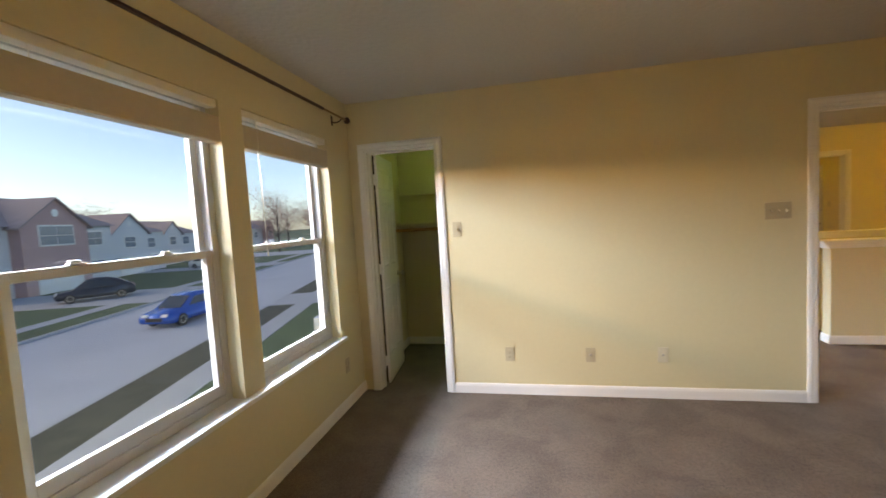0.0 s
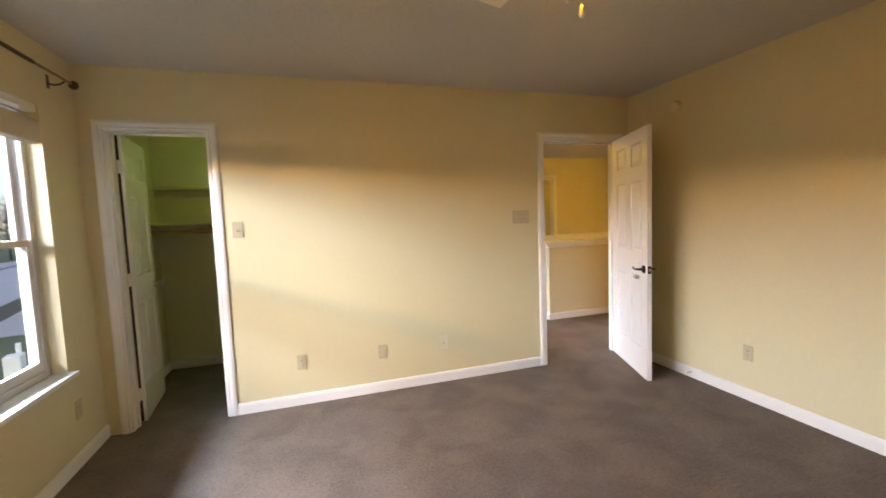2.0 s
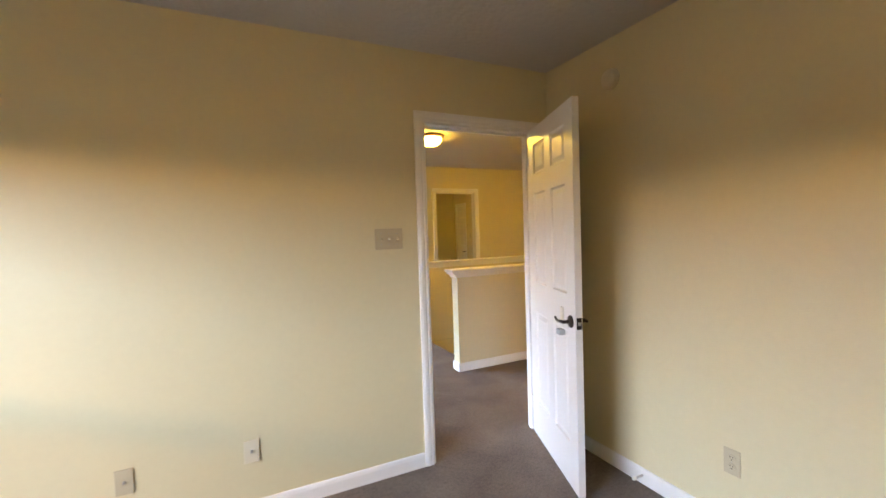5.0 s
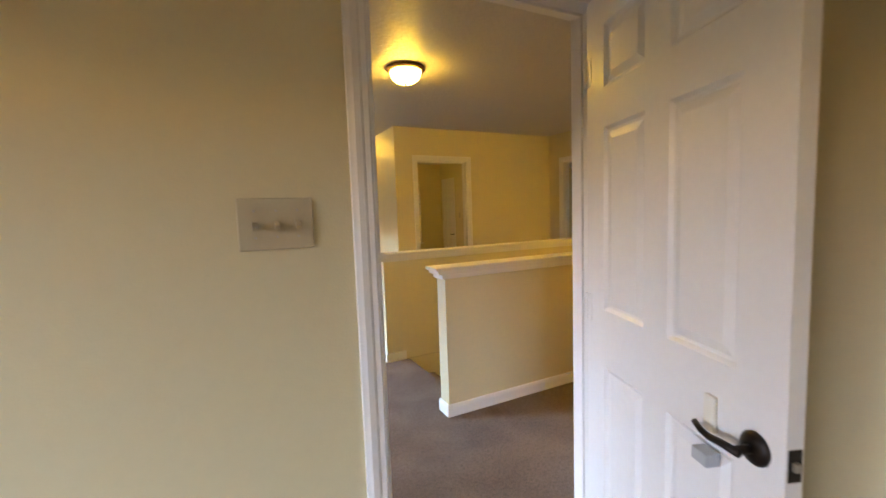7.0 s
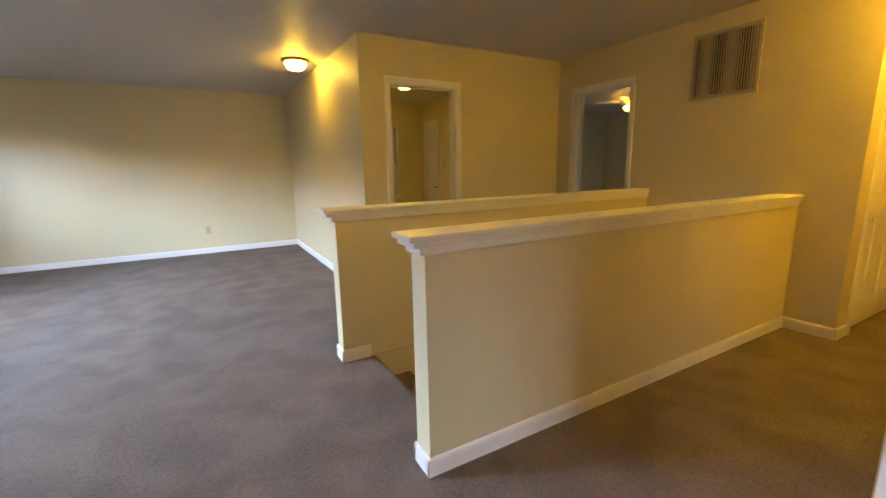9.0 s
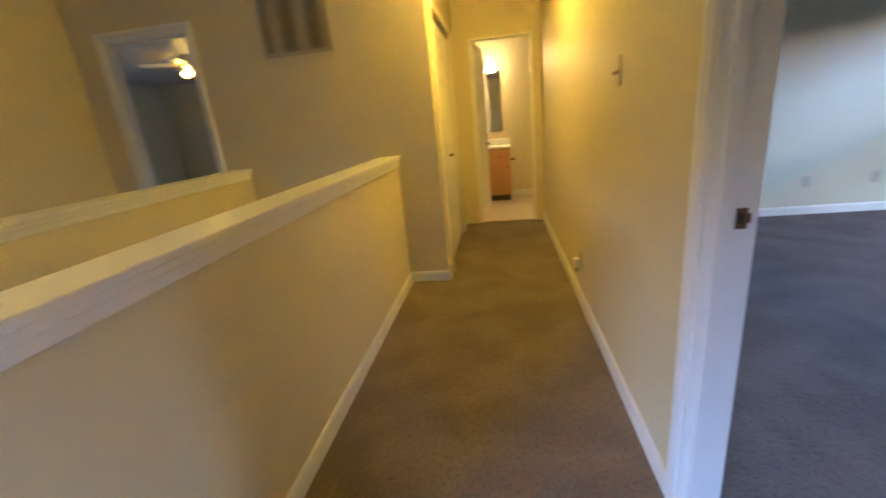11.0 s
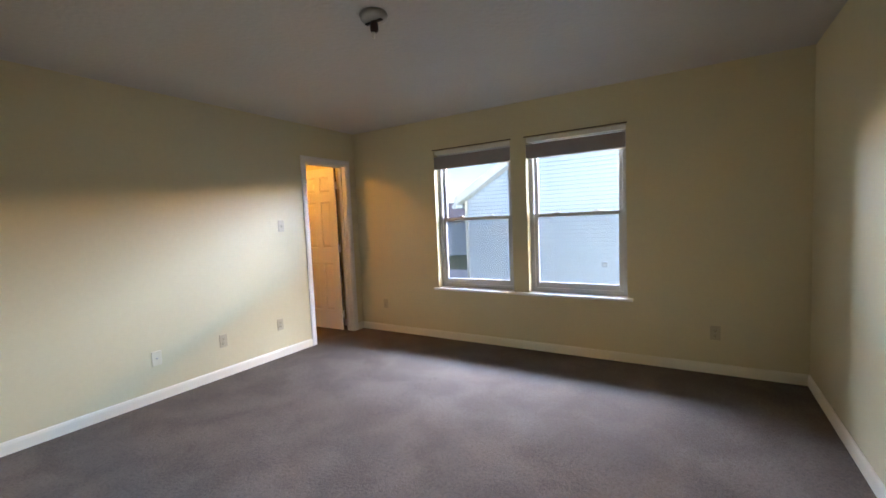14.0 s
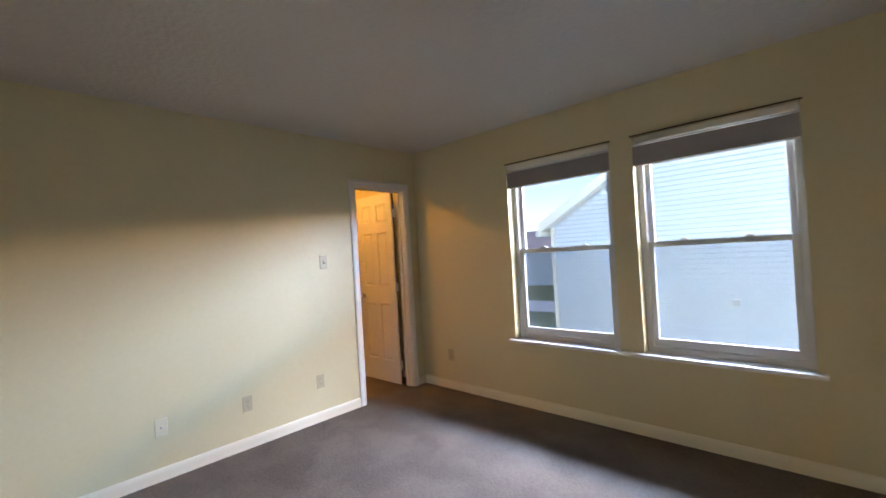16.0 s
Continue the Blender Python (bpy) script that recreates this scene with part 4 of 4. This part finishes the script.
for i in range(3):
    y = 0.10 + 0.21 * i
    sh = part("arm", tube([(-0.025, y, 0.0), (-0.08, y, 0.01)], 0.010, 8), STEEL, vl)
    smooth(part("shade", lathe([(0.030, 0.03), (0.045, 0.01), (0.062, -0.05), (0.068, -0.085)], 20, at=(-0.10, y, 0)), BATHGLOW, sh, "lit frosted shade"))
tp = thing("towel_ring", basis((10.92, 0.40, 0.57), (0, 1, 0), (-1, 0, 0)), "dark paper holder on the bathroom wall", "paper holder")
part("post", boxes((-0.02, 0, -0.02, 0.02, 0.05, 0.02), bevel=0.004), BRONZE, tp)
part("bar", tube([(-0.01, 0.045, 0), (0.13, 0.045, 0)], 0.008, 8), BRONZE, tp)

# ---- outdoors: lawn, street, houses ----
GZ = -3.0
STREET = basis((-11.1, 8.0, GZ), (-0.259, 0.966, 0), (-0.966, -0.259, 0))
bm = boxes((-2500, -2500, GZ - 0.5, 2500, 2500, GZ - 0.12))
tagged(part("ground", bm, GRASS), "dull green late-autumn lawn", "lawn", kind="structure")


def street_strip(name, d0, d1, z0, z1, material, label, cat, s0=-150, s1=400):
    ob = part(name, boxes((s0, d0, z0, s1, d1, z1)), material)
    ob.matrix_basis = STREET
    return tagged(ob, label, cat, kind="structure")


street_strip("road", 0.16, 9.34, -0.35, -0.10, ASPHALT, "pale grey concrete street", "road")
street_strip("kerb", 0.0, 0.16, -0.35, 0.02, CONCRETE, "concrete kerb", "kerb")
street_strip("kerb", 9.34, 9.5, -0.35, 0.02, CONCRETE, "concrete kerb", "kerb")
street_strip("verge", -1.55, -0.003, -0.35, 0.015, VERGE, "strip of thin dry grass", "verge")
street_strip("pavement", -2.6, -1.553, -0.35, 0.03, CONCRETE, "concrete pavement", "pavement")
street_strip("lawn_near", -30, -2.603, -0.35, 0.01, GRASS, "lawn before the house", "lawn")
street_strip("verge", 9.503, 11.3, -0.35, 0.015, GRASS, "grass verge", "verge")
street_strip("pavement", 11.303, 12.4, -0.35, 0.03, CONCRETE, "concrete pavement", "pavement")
street_strip("lawn_far", 12.403, 200, -0.35, 0.012, GRASS, "lawns across the street", "lawn")


def drive(s0, s1, d0, d1):
    ob = part("driveway", boxes((s0, d0, -0.1, s1, d1, 0.036)), CONCRETE)
    ob.matrix_basis = STREET
    tagged(ob, "pale concrete driveway", "driveway", kind="structure")


drive(15.0, 22.5, 9.52, 24.5)
drive(39.5, 44.5, 9.52, 27)
drive(10.5, 14.5, -20, -0.02)
# side street joining further along
sd = part("road_side", boxes((60, 9.36, -0.1, 72, 160, 0.040)), ASPHALT)
sd.matrix_basis = STREET
tagged(sd, "pale side street", "road", kind="structure")


def car(m, paint, label, tall=1.45, length=4.5):
    e = thing("car", m, label, "car")
    bm = bmesh.new()
    hw = 0.88
    L = length
    prof = [(0.0, 0.35), (0.02, 0.62), (0.25, 0.74), (1.05, 0.86), (1.75, tall - 0.12), (2.2, tall), (3.1, tall), (3.75, tall - 0.22), (L - 0.25, 1.0), (L - 0.02, 0.85), (L, 0.40), (L - 0.1, 0.25), (0.1, 0.25)]
    a = [bm.verts.new((x, -hw * (0.80 if z > 1.0 else 1.0), z)) for x, z in prof]
    b = [bm.verts.new((x, hw * (0.80 if z > 1.0 else 1.0), z)) for x, z in prof]
    for i in range(len(prof)):
        j = (i + 1) % len(prof)
        bm.faces.new((a[i], a[j], b[j], b[i]))
    bm.faces.new(a)
    bm.faces.new(b)
    bmesh.ops.recalc_face_normals(bm, faces=bm.faces)
    bmesh.ops.bevel(bm, geom=list(bm.edges), offset=0.06, segments=2, affect="EDGES")
    smooth(part("body", bm, paint, e))
    for s in (-1, 1):
        bm = bmesh.new()
        q = [(1.35, 0.93), (1.95, tall - 0.13), (3.15, tall - 0.10), (3.85, 0.98)]
        f0 = [bm.verts.new((x, s * hw * (0.995 if z < 1.0 else 0.83), z)) for x, z in q]
        f1 = [bm.verts.new((x, s * hw * (0.95 if z < 1.0 else 0.78), z)) for x, z in q]
        bm.faces.new(f0)
        for i in range(4):
            bm.faces.new((f0[i], f0[(i + 1) % 4], f1[(i + 1) % 4], f1[i]))
        part("side_window", bm, CARGLASS, e)
        part("headlight", boxes((0.03, s * 0.55 - 0.16, 0.60, 0.16, s * 0.55 + 0.16, 0.74), bevel=0.03), MARBLE, e)
        part("tail_light", boxes((L - 0.12, s * 0.62 - 0.14, 0.75, L + 0.01, s * 0.62 + 0.14, 0.93), bevel=0.02), BRICK, e)
        for x in (0.85, L - 0.9):
            w = part("wheel", lathe([(0.20, s * 0.70), (0.32, s * 0.70), (0.33, s * 0.78), (0.32, s * 0.90), (0.22, s * 0.90)], 20, "y", at=(x, 0, 0.33)), TYRE, e)
            part("rim", lathe([(0.20, s * 0.86), (0.21, s * 0.905), (0.05, s * 0.89)], 14, "y", at=(x, 0, 0.33)), STEEL, w)
    ws = bmesh.new()
    for x0, z0, x1, z1 in ((1.02, 0.90, 1.80, tall - 0.09), (3.72, tall - 0.17, L - 0.30, 1.03)):
        q = [ws.verts.new(c) for c in ((x0, -0.66, z0 + 0.02), (x0, 0.66, z0 + 0.02), (x1, 0.60, z1 + 0.02), (x1, -0.60, z1 + 0.02))]
        r = [ws.verts.new(v.co - Vector((0, 0, 0.05))) for v in q]
        ws.faces.new(q)
        for i in range(4):
            ws.faces.new((q[i], q[(i + 1) % 4], r[(i + 1) % 4], r[i]))
    part("windscreen", ws, CARGLASS, e)
    part("grille", boxes((-0.015, -0.45, 0.40, 0.03, 0.45, 0.58), bevel=0.01), TYRE, e)
    return e


car(STREET @ Matrix.Translation((6.6, 4.1, -0.10)) @ pose(0, 0, 0, 0, 0, -11), BLUECAR, "blue saloon car out on the pale street")
car(STREET @ Matrix.Translation((16.9, 17.4, 0.036)) @ pose(0, 0, 0, 0, 0, -52), GREYCAR, "dark grey car parked in a driveway", 1.6, 4.7)
car(STREET @ Matrix.Translation((42, 17.0, 0.036)) @ pose(0, 0, 0, 0, 0, 80), MARBLE, "white car parked in a driveway across the street", 1.45, 4.5)


def house(m, w, d, eave, rise, walls, label, gable_front=None, wins=(), garage=None):
    """A house with x along its front, y towards the back and the front at y 0; roof ridge along x, with an optional front gable (x0, x1, out, rise)."""
    e = thing("house", m, label, "house")
    bm = boxes((0, 0, 0, w, d, eave))
    part("wall", bm, walls, e)
    o = 0.4
    bm = bmesh.new()
    v = [bm.verts.new(c) for c in ((-o, -o, eave - 0.1), (w + o, -o, eave - 0.1), (w + o, d + o, eave - 0.1), (-o, d + o, eave - 0.1), (d * 0.4, d / 2, eave + rise), (w - d * 0.4, d / 2, eave + rise))]
    for f in ((0, 1, 5, 4), (1, 2, 5), (2, 3, 4, 5), (3, 0, 4), (3, 2, 1, 0)):
        bm.faces.new([v[i] for i in f])
    part("roof", bm, SHINGLE, e)
    if gable_front:
        x0, x1, out, gr_rise, gm = gable_front
        xm = (x0 + x1) / 2
        bm = bmesh.new()
        p = [(x0, 0), (x1, 0), (x1, eave), (xm, eave + gr_rise), (x0, eave)]
        a = [bm.verts.new((x, -out, z)) for x, z in p]
        b = [bm.verts.new((x, 0.5, z)) for x, z in p]
        bm.faces.new(a)
        for i in range(5):
            bm.faces.new((a[i], a[(i + 1) % 5], b[(i + 1) % 5], b[i]))
        part("front_gable", bm, gm, e)
        bm = bmesh.new()
        for sgn, xe in ((-1, x0), (1, x1)):
            q = [bm.verts.new(c) for c in ((xe + sgn * o, -out - 0.3, eave - 0.25), (xm, -out - 0.3, eave + gr_rise + 0.12), (xm, d / 2, eave + gr_rise + 0.12), (xe + sgn * o, d / 2, eave - 0.25))]
            r = [bm.verts.new(vv.co - Vector((0, 0, 0.15))) for vv in q]
            bm.faces.new(q)
            bm.faces.new(r)
            for i in range(4):
                bm.faces.new((q[i], q[(i + 1) % 4], r[(i + 1) % 4], r[i]))
        part("gable_roof", bm, SHINGLE, e)
        part("gable_vent", lathe([(0.35, -out - 0.04), (0.35, -out + 0.05)], 16, "y", at=(xm, 0, eave + gr_rise * 0.45)), MARBLE, e)
    for x, z, ww, hh, y in wins:
        f = part("window", boxes((x - 0.1, y - 0.06, z - 0.1, x + ww + 0.1, y + 0.05, z + hh + 0.1)), MARBLE, e)
        n = 2 if ww > 1.3 else 1
        for i in range(n):
            for k in range(2):
                part("pane", boxes((x + ww / n * i + 0.04, y - 0.09, z + hh / 2 * k + 0.03, x + ww / n * (i + 1) - 0.04, y - 0.062, z + hh / 2 * (k + 1) - 0.03)), HGLASS, f)
    if garage:
        x, ww, y = garage
        g = part("garage_door", boxes((x, y - 0.05, 0, x + ww, y + 0.03, 2.2)), MARBLE, e)
        for k in range(4):
            part("door_panel", boxes((x + 0.1, y - 0.075, 0.08 + 0.54 * k, x + ww - 0.1, y - 0.052, 0.56 + 0.54 * k), bevel=0.01), MARBLE, g)
    return e


def facing(s, d, turn):
    return STREET @ Matrix.Translation((s, d, 0.0)) @ pose(0, 0, 0, 0, 0, turn)


house(facing(16.7, 25, 0), 17, 9, 6.1, 2.8, HSIDE, "house with a pink brick front gable and shingled roof", (5.5, 12.5, 1.0, 2.4, BRICK), [(7.2, 4.3, 3.5, 1.7, -1.0), (1.2, 4.0, 2.2, 1.4, 0), (13.6, 4.0, 2.0, 1.4, 0), (13.6, 1.0, 2.0, 1.4, 0)], (6.6, 4.8, -1.0))
house(facing(36, 28, 0), 12, 9, 5.3, 2.0, HSIDE, "pale sided house across the street", (0.5, 7, 1.0, 2.2, HSIDE), [(2.6, 3.4, 1.9, 1.3, -1.0), (8.3, 3.1, 1.6, 1.3, 0), (8.3, 0.8, 1.8, 1.3, 0)], (1.4, 4.2, -1.0))
house(facing(52, 32, 0), 13, 9, 5.0, 2.2, HSIDE, "pale sided house further along the street", (1, 6, 1.0, 1.8, HSIDE), [(8, 3.0, 1.8, 1.3, 0), (2.6, 3.1, 1.6, 1.3, -1.0)], (1.4, 4.2, -1.0))
house(facing(84, 30, 0), 14, 10, 5.2, 2.6, HSIDE, "pale house beyond the side street", (7, 12, 1.0, 1.8, BRICK), [(2, 3.0, 1.8, 1.3, 0), (8.6, 3.1, 1.8, 1.3, -1.0)], (7.4, 4.2, -1.0))
house(facing(95, -6, 60), 13, 9, 5.0, 2.4, HSIDE, "pale house at the end of the street", None, [(2, 3.0, 1.8, 1.3, 0), (8.3, 3.1, 1.6, 1.3, 0)])
house(facing(-4, 26, 0), 14, 9, 5.4, 2.6, HSIDE, "pale house across the street", (2, 8, 1.0, 2.0, BRICK), [(3.4, 3.3, 2.8, 1.4, -1.0), (10, 3.1, 1.8, 1.3, 0)], (2.6, 4.8, -1.0))
house(pose(35, -41, GZ, 0, 0, 205), 16, 9, 4.2, 2.2, HSIDE, "low pale house beyond the back lawns", None, [(2, 1.0, 1.8, 1.2, 0), (8.3, 1.0, 1.6, 1.2, 0)])
tagged(part("road_back", boxes((10, -31, GZ - 0.1, 60, -26, GZ + 0.03)), ASPHALT), "strip of grey road behind the houses", "road", kind="structure")


def tree(m, height, spread, label, seed):
    rnd = random.Random(seed)
    e = thing("tree", m, label, "tree")
    bm = tube([(0, 0, -0.1), (0.05, 0.02, height * 0.2), (0, 0.08, height * 0.45), (0.1, 0, height * 0.75)], 0.22, 9, taper=0.25)
    tips = []
    for i in range(16):
        a, z = rnd.uniform(0, 6.28), height * rnd.uniform(0.22, 0.62)
        r = spread * rnd.uniform(0.45, 0.95)
        end = Vector((r * math.cos(a), r * math.sin(a), z + height * rnd.uniform(0.15, 0.36)))
        mid = Vector((0.5 * end.x, 0.5 * end.y, z + 0.4 * (end.z - z) + rnd.uniform(-0.2, 0.2)))
        tube([(0, 0, z), mid, end], 0.075, 6, bm, 0.25)
        tips += [mid, end, (mid + end) / 2]
    part("trunk", bm, BARK, e)
    verts, faces = [], []
    for i in range(4200):
        c = rnd.choice(tips)
        p = Vector((c.x + rnd.gauss(0, spread * 0.22), c.y + rnd.gauss(0, spread * 0.22), c.z + rnd.gauss(0.2, height * 0.075)))
        d = Vector((rnd.gauss(0, 1), rnd.gauss(0, 1), rnd.gauss(0.6, 0.8))).normalized()
        s = d.orthogonal().normalized() * rnd.uniform(0.02, 0.06)
        ln = rnd.uniform(0.15, 0.5)
        k = len(verts)
        verts += [p - s, p + s, p + d * ln + s * 0.3, p + d * ln - s * 0.3]
        faces.append((k, k + 1, k + 2, k + 3))
    me = bpy.data.meshes.new("crown")
    me.from_pydata(verts, [], faces)
    me.materials.append(TWIG)
    ob = new("crown", me)
    ob.parent = e
    ob["kind"] = "stuff"
    return e


for i, (s, d, hgt, spr) in enumerate(((70, 19, 13.0, 5.4), (80, 13.5, 12, 5.0), (92, 24, 13.5, 5.6), (60, 47, 12, 5.0), (110, 12, 13, 5.6))):
    tree(STREET @ Matrix.Translation((s, d, 0)), hgt, spr, "nearly bare russet street tree", 11 + i)
ub = thing("utility_box", STREET @ Matrix.Translation((3.1, -4.8, 0.01)), "pale utility pedestal on the lawn", "utility box")
part("body", boxes((-0.25, -0.2, 0, 0.25, 0.2, 0.75), bevel=0.03), MARBLE, ub)
part("post", boxes((0.45, -0.06, 0, 0.57, 0.06, 1.0), bevel=0.01), MARBLE, ub)

# neighbouring house: lapped siding on a gable end
NYW = -9.0
nb = thing("neighbour_house", pose(0, NYW, GZ), "neighbouring house with white lapped vinyl siding", "house")
EAVE, RIDGE_X, SLOPE, X1 = 4.75, 4.6, 0.60, 9.78
peak = EAVE + (X1 - RIDGE_X) * SLOPE
X0 = 2 * RIDGE_X - X1
bm = bmesh.new()
p = [(X0, -0.1), (X1, -0.1), (X1, EAVE), (RIDGE_X, peak), (X0, EAVE)]
a = [bm.verts.new((x, -0.02, z)) for x, z in p]
b = [bm.verts.new((x, -11, z)) for x, z in p]
bm.faces.new(a)
bm.faces.new(b)
for i in range(5):
    bm.faces.new((a[i], a[(i + 1) % 5], b[(i + 1) % 5], b[i]))
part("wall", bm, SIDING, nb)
bm = bmesh.new()
for sgn, xe in ((1, X1), (-1, X0)):
    q = [bm.verts.new(c) for c in ((xe + sgn * 0.17, 0.25, EAVE - 0.17 * SLOPE + 0.05), (RIDGE_X, 0.25, peak + 0.05), (RIDGE_X, -11.3, peak + 0.05), (xe + sgn * 0.17, -11.3, EAVE - 0.17 * SLOPE + 0.05))]
    r = [bm.verts.new(vv.co + Vector((0, 0, 0.14))) for vv in q]
    bm.faces.new(q)
    bm.faces.new(r)
    for i in range(4):
        bm.faces.new((q[i], q[(i + 1) % 4], r[(i + 1) % 4], r[i]))
part("roof", bm, SHINGLE, nb)
bm = bmesh.new()
for sgn, xe in ((1, X1), (-1, X0)):
    q = [bm.verts.new(c) for c in ((xe + sgn * 0.165, 0.24, EAVE - 0.165 * SLOPE + 0.035), (RIDGE_X, 0.24, peak + 0.035), (RIDGE_X, -11.2, peak + 0.035), (xe + sgn * 0.165, -11.2, EAVE - 0.165 * SLOPE + 0.035))]
    r = [bm.verts.new(vv.co - Vector((0, 0, 0.02))) for vv in q]
    bm.faces.new(q)
    bm.faces.new(r)
    for i in range(4):
        bm.faces.new((q[i], q[(i + 1) % 4], r[(i + 1) % 4], r[i]))
part("soffit", bm, MARBLE, nb, "white soffit")
part("gutter", tube([(X1 + 0.20, 0.25, EAVE - 0.12), (X1 + 0.20, -11.3, EAVE - 0.12)], 0.06, 8), MARBLE, nb, "white gutter")
for sgn, xe in ((1, X1), (-1, X0)):
    bm = bmesh.new()
    q = [bm.verts.new(c) for c in ((xe + sgn * 0.17, 0.252, EAVE - 0.17 * SLOPE + 0.19), (RIDGE_X, 0.252, peak + 0.19), (RIDGE_X, 0.252, peak + 0.0), (xe + sgn * 0.17, 0.252, EAVE - 0.17 * SLOPE))]
    r = [bm.verts.new(vv.co + Vector((0, 0.02, 0))) for vv in q]
    bm.faces.new(q)
    bm.faces.new(r)
    for i in range(4):
        bm.faces.new((q[i], q[(i + 1) % 4], r[(i + 1) % 4], r[i]))
    part("rake_board", bm, MARBLE, nb, "white rake board")
part("corner_post", boxes((X1 - 0.04, -0.06, 0.05, X1 + 0.03, 0.03, EAVE)), MARBLE, nb)
part("dryer_vent", boxes((6.64, 0.0, 3.26, 6.75, 0.05, 3.37), bevel=0.012), HSIDE, nb, "small wall vent")
COURSE = 0.084
for i in range(90):
    z = 0.06 + COURSE * i
    cut = max(0.0, (z + COURSE - EAVE) / SLOPE)
    x0, x1 = X0 + cut, X1 - 0.045 - cut
    if x1 - x0 < 0.4:
        break
    bm = bmesh.new()
    prof = ((-0.019, 0.010), (0.012, 0.010), (0.028, 0.006), (0.027, 0.016), (0.001, COURSE), (-0.019, COURSE))
    ra = [bm.verts.new((x0, y, z + h)) for y, h in prof]
    rb = [bm.verts.new((x1, y, z + h)) for y, h in prof]
    for k in range(6):
        bm.faces.new((ra[k], ra[(k + 1) % 6], rb[(k + 1) % 6], rb[k]))
    bm.faces.new(ra)
    bm.faces.new(rb)
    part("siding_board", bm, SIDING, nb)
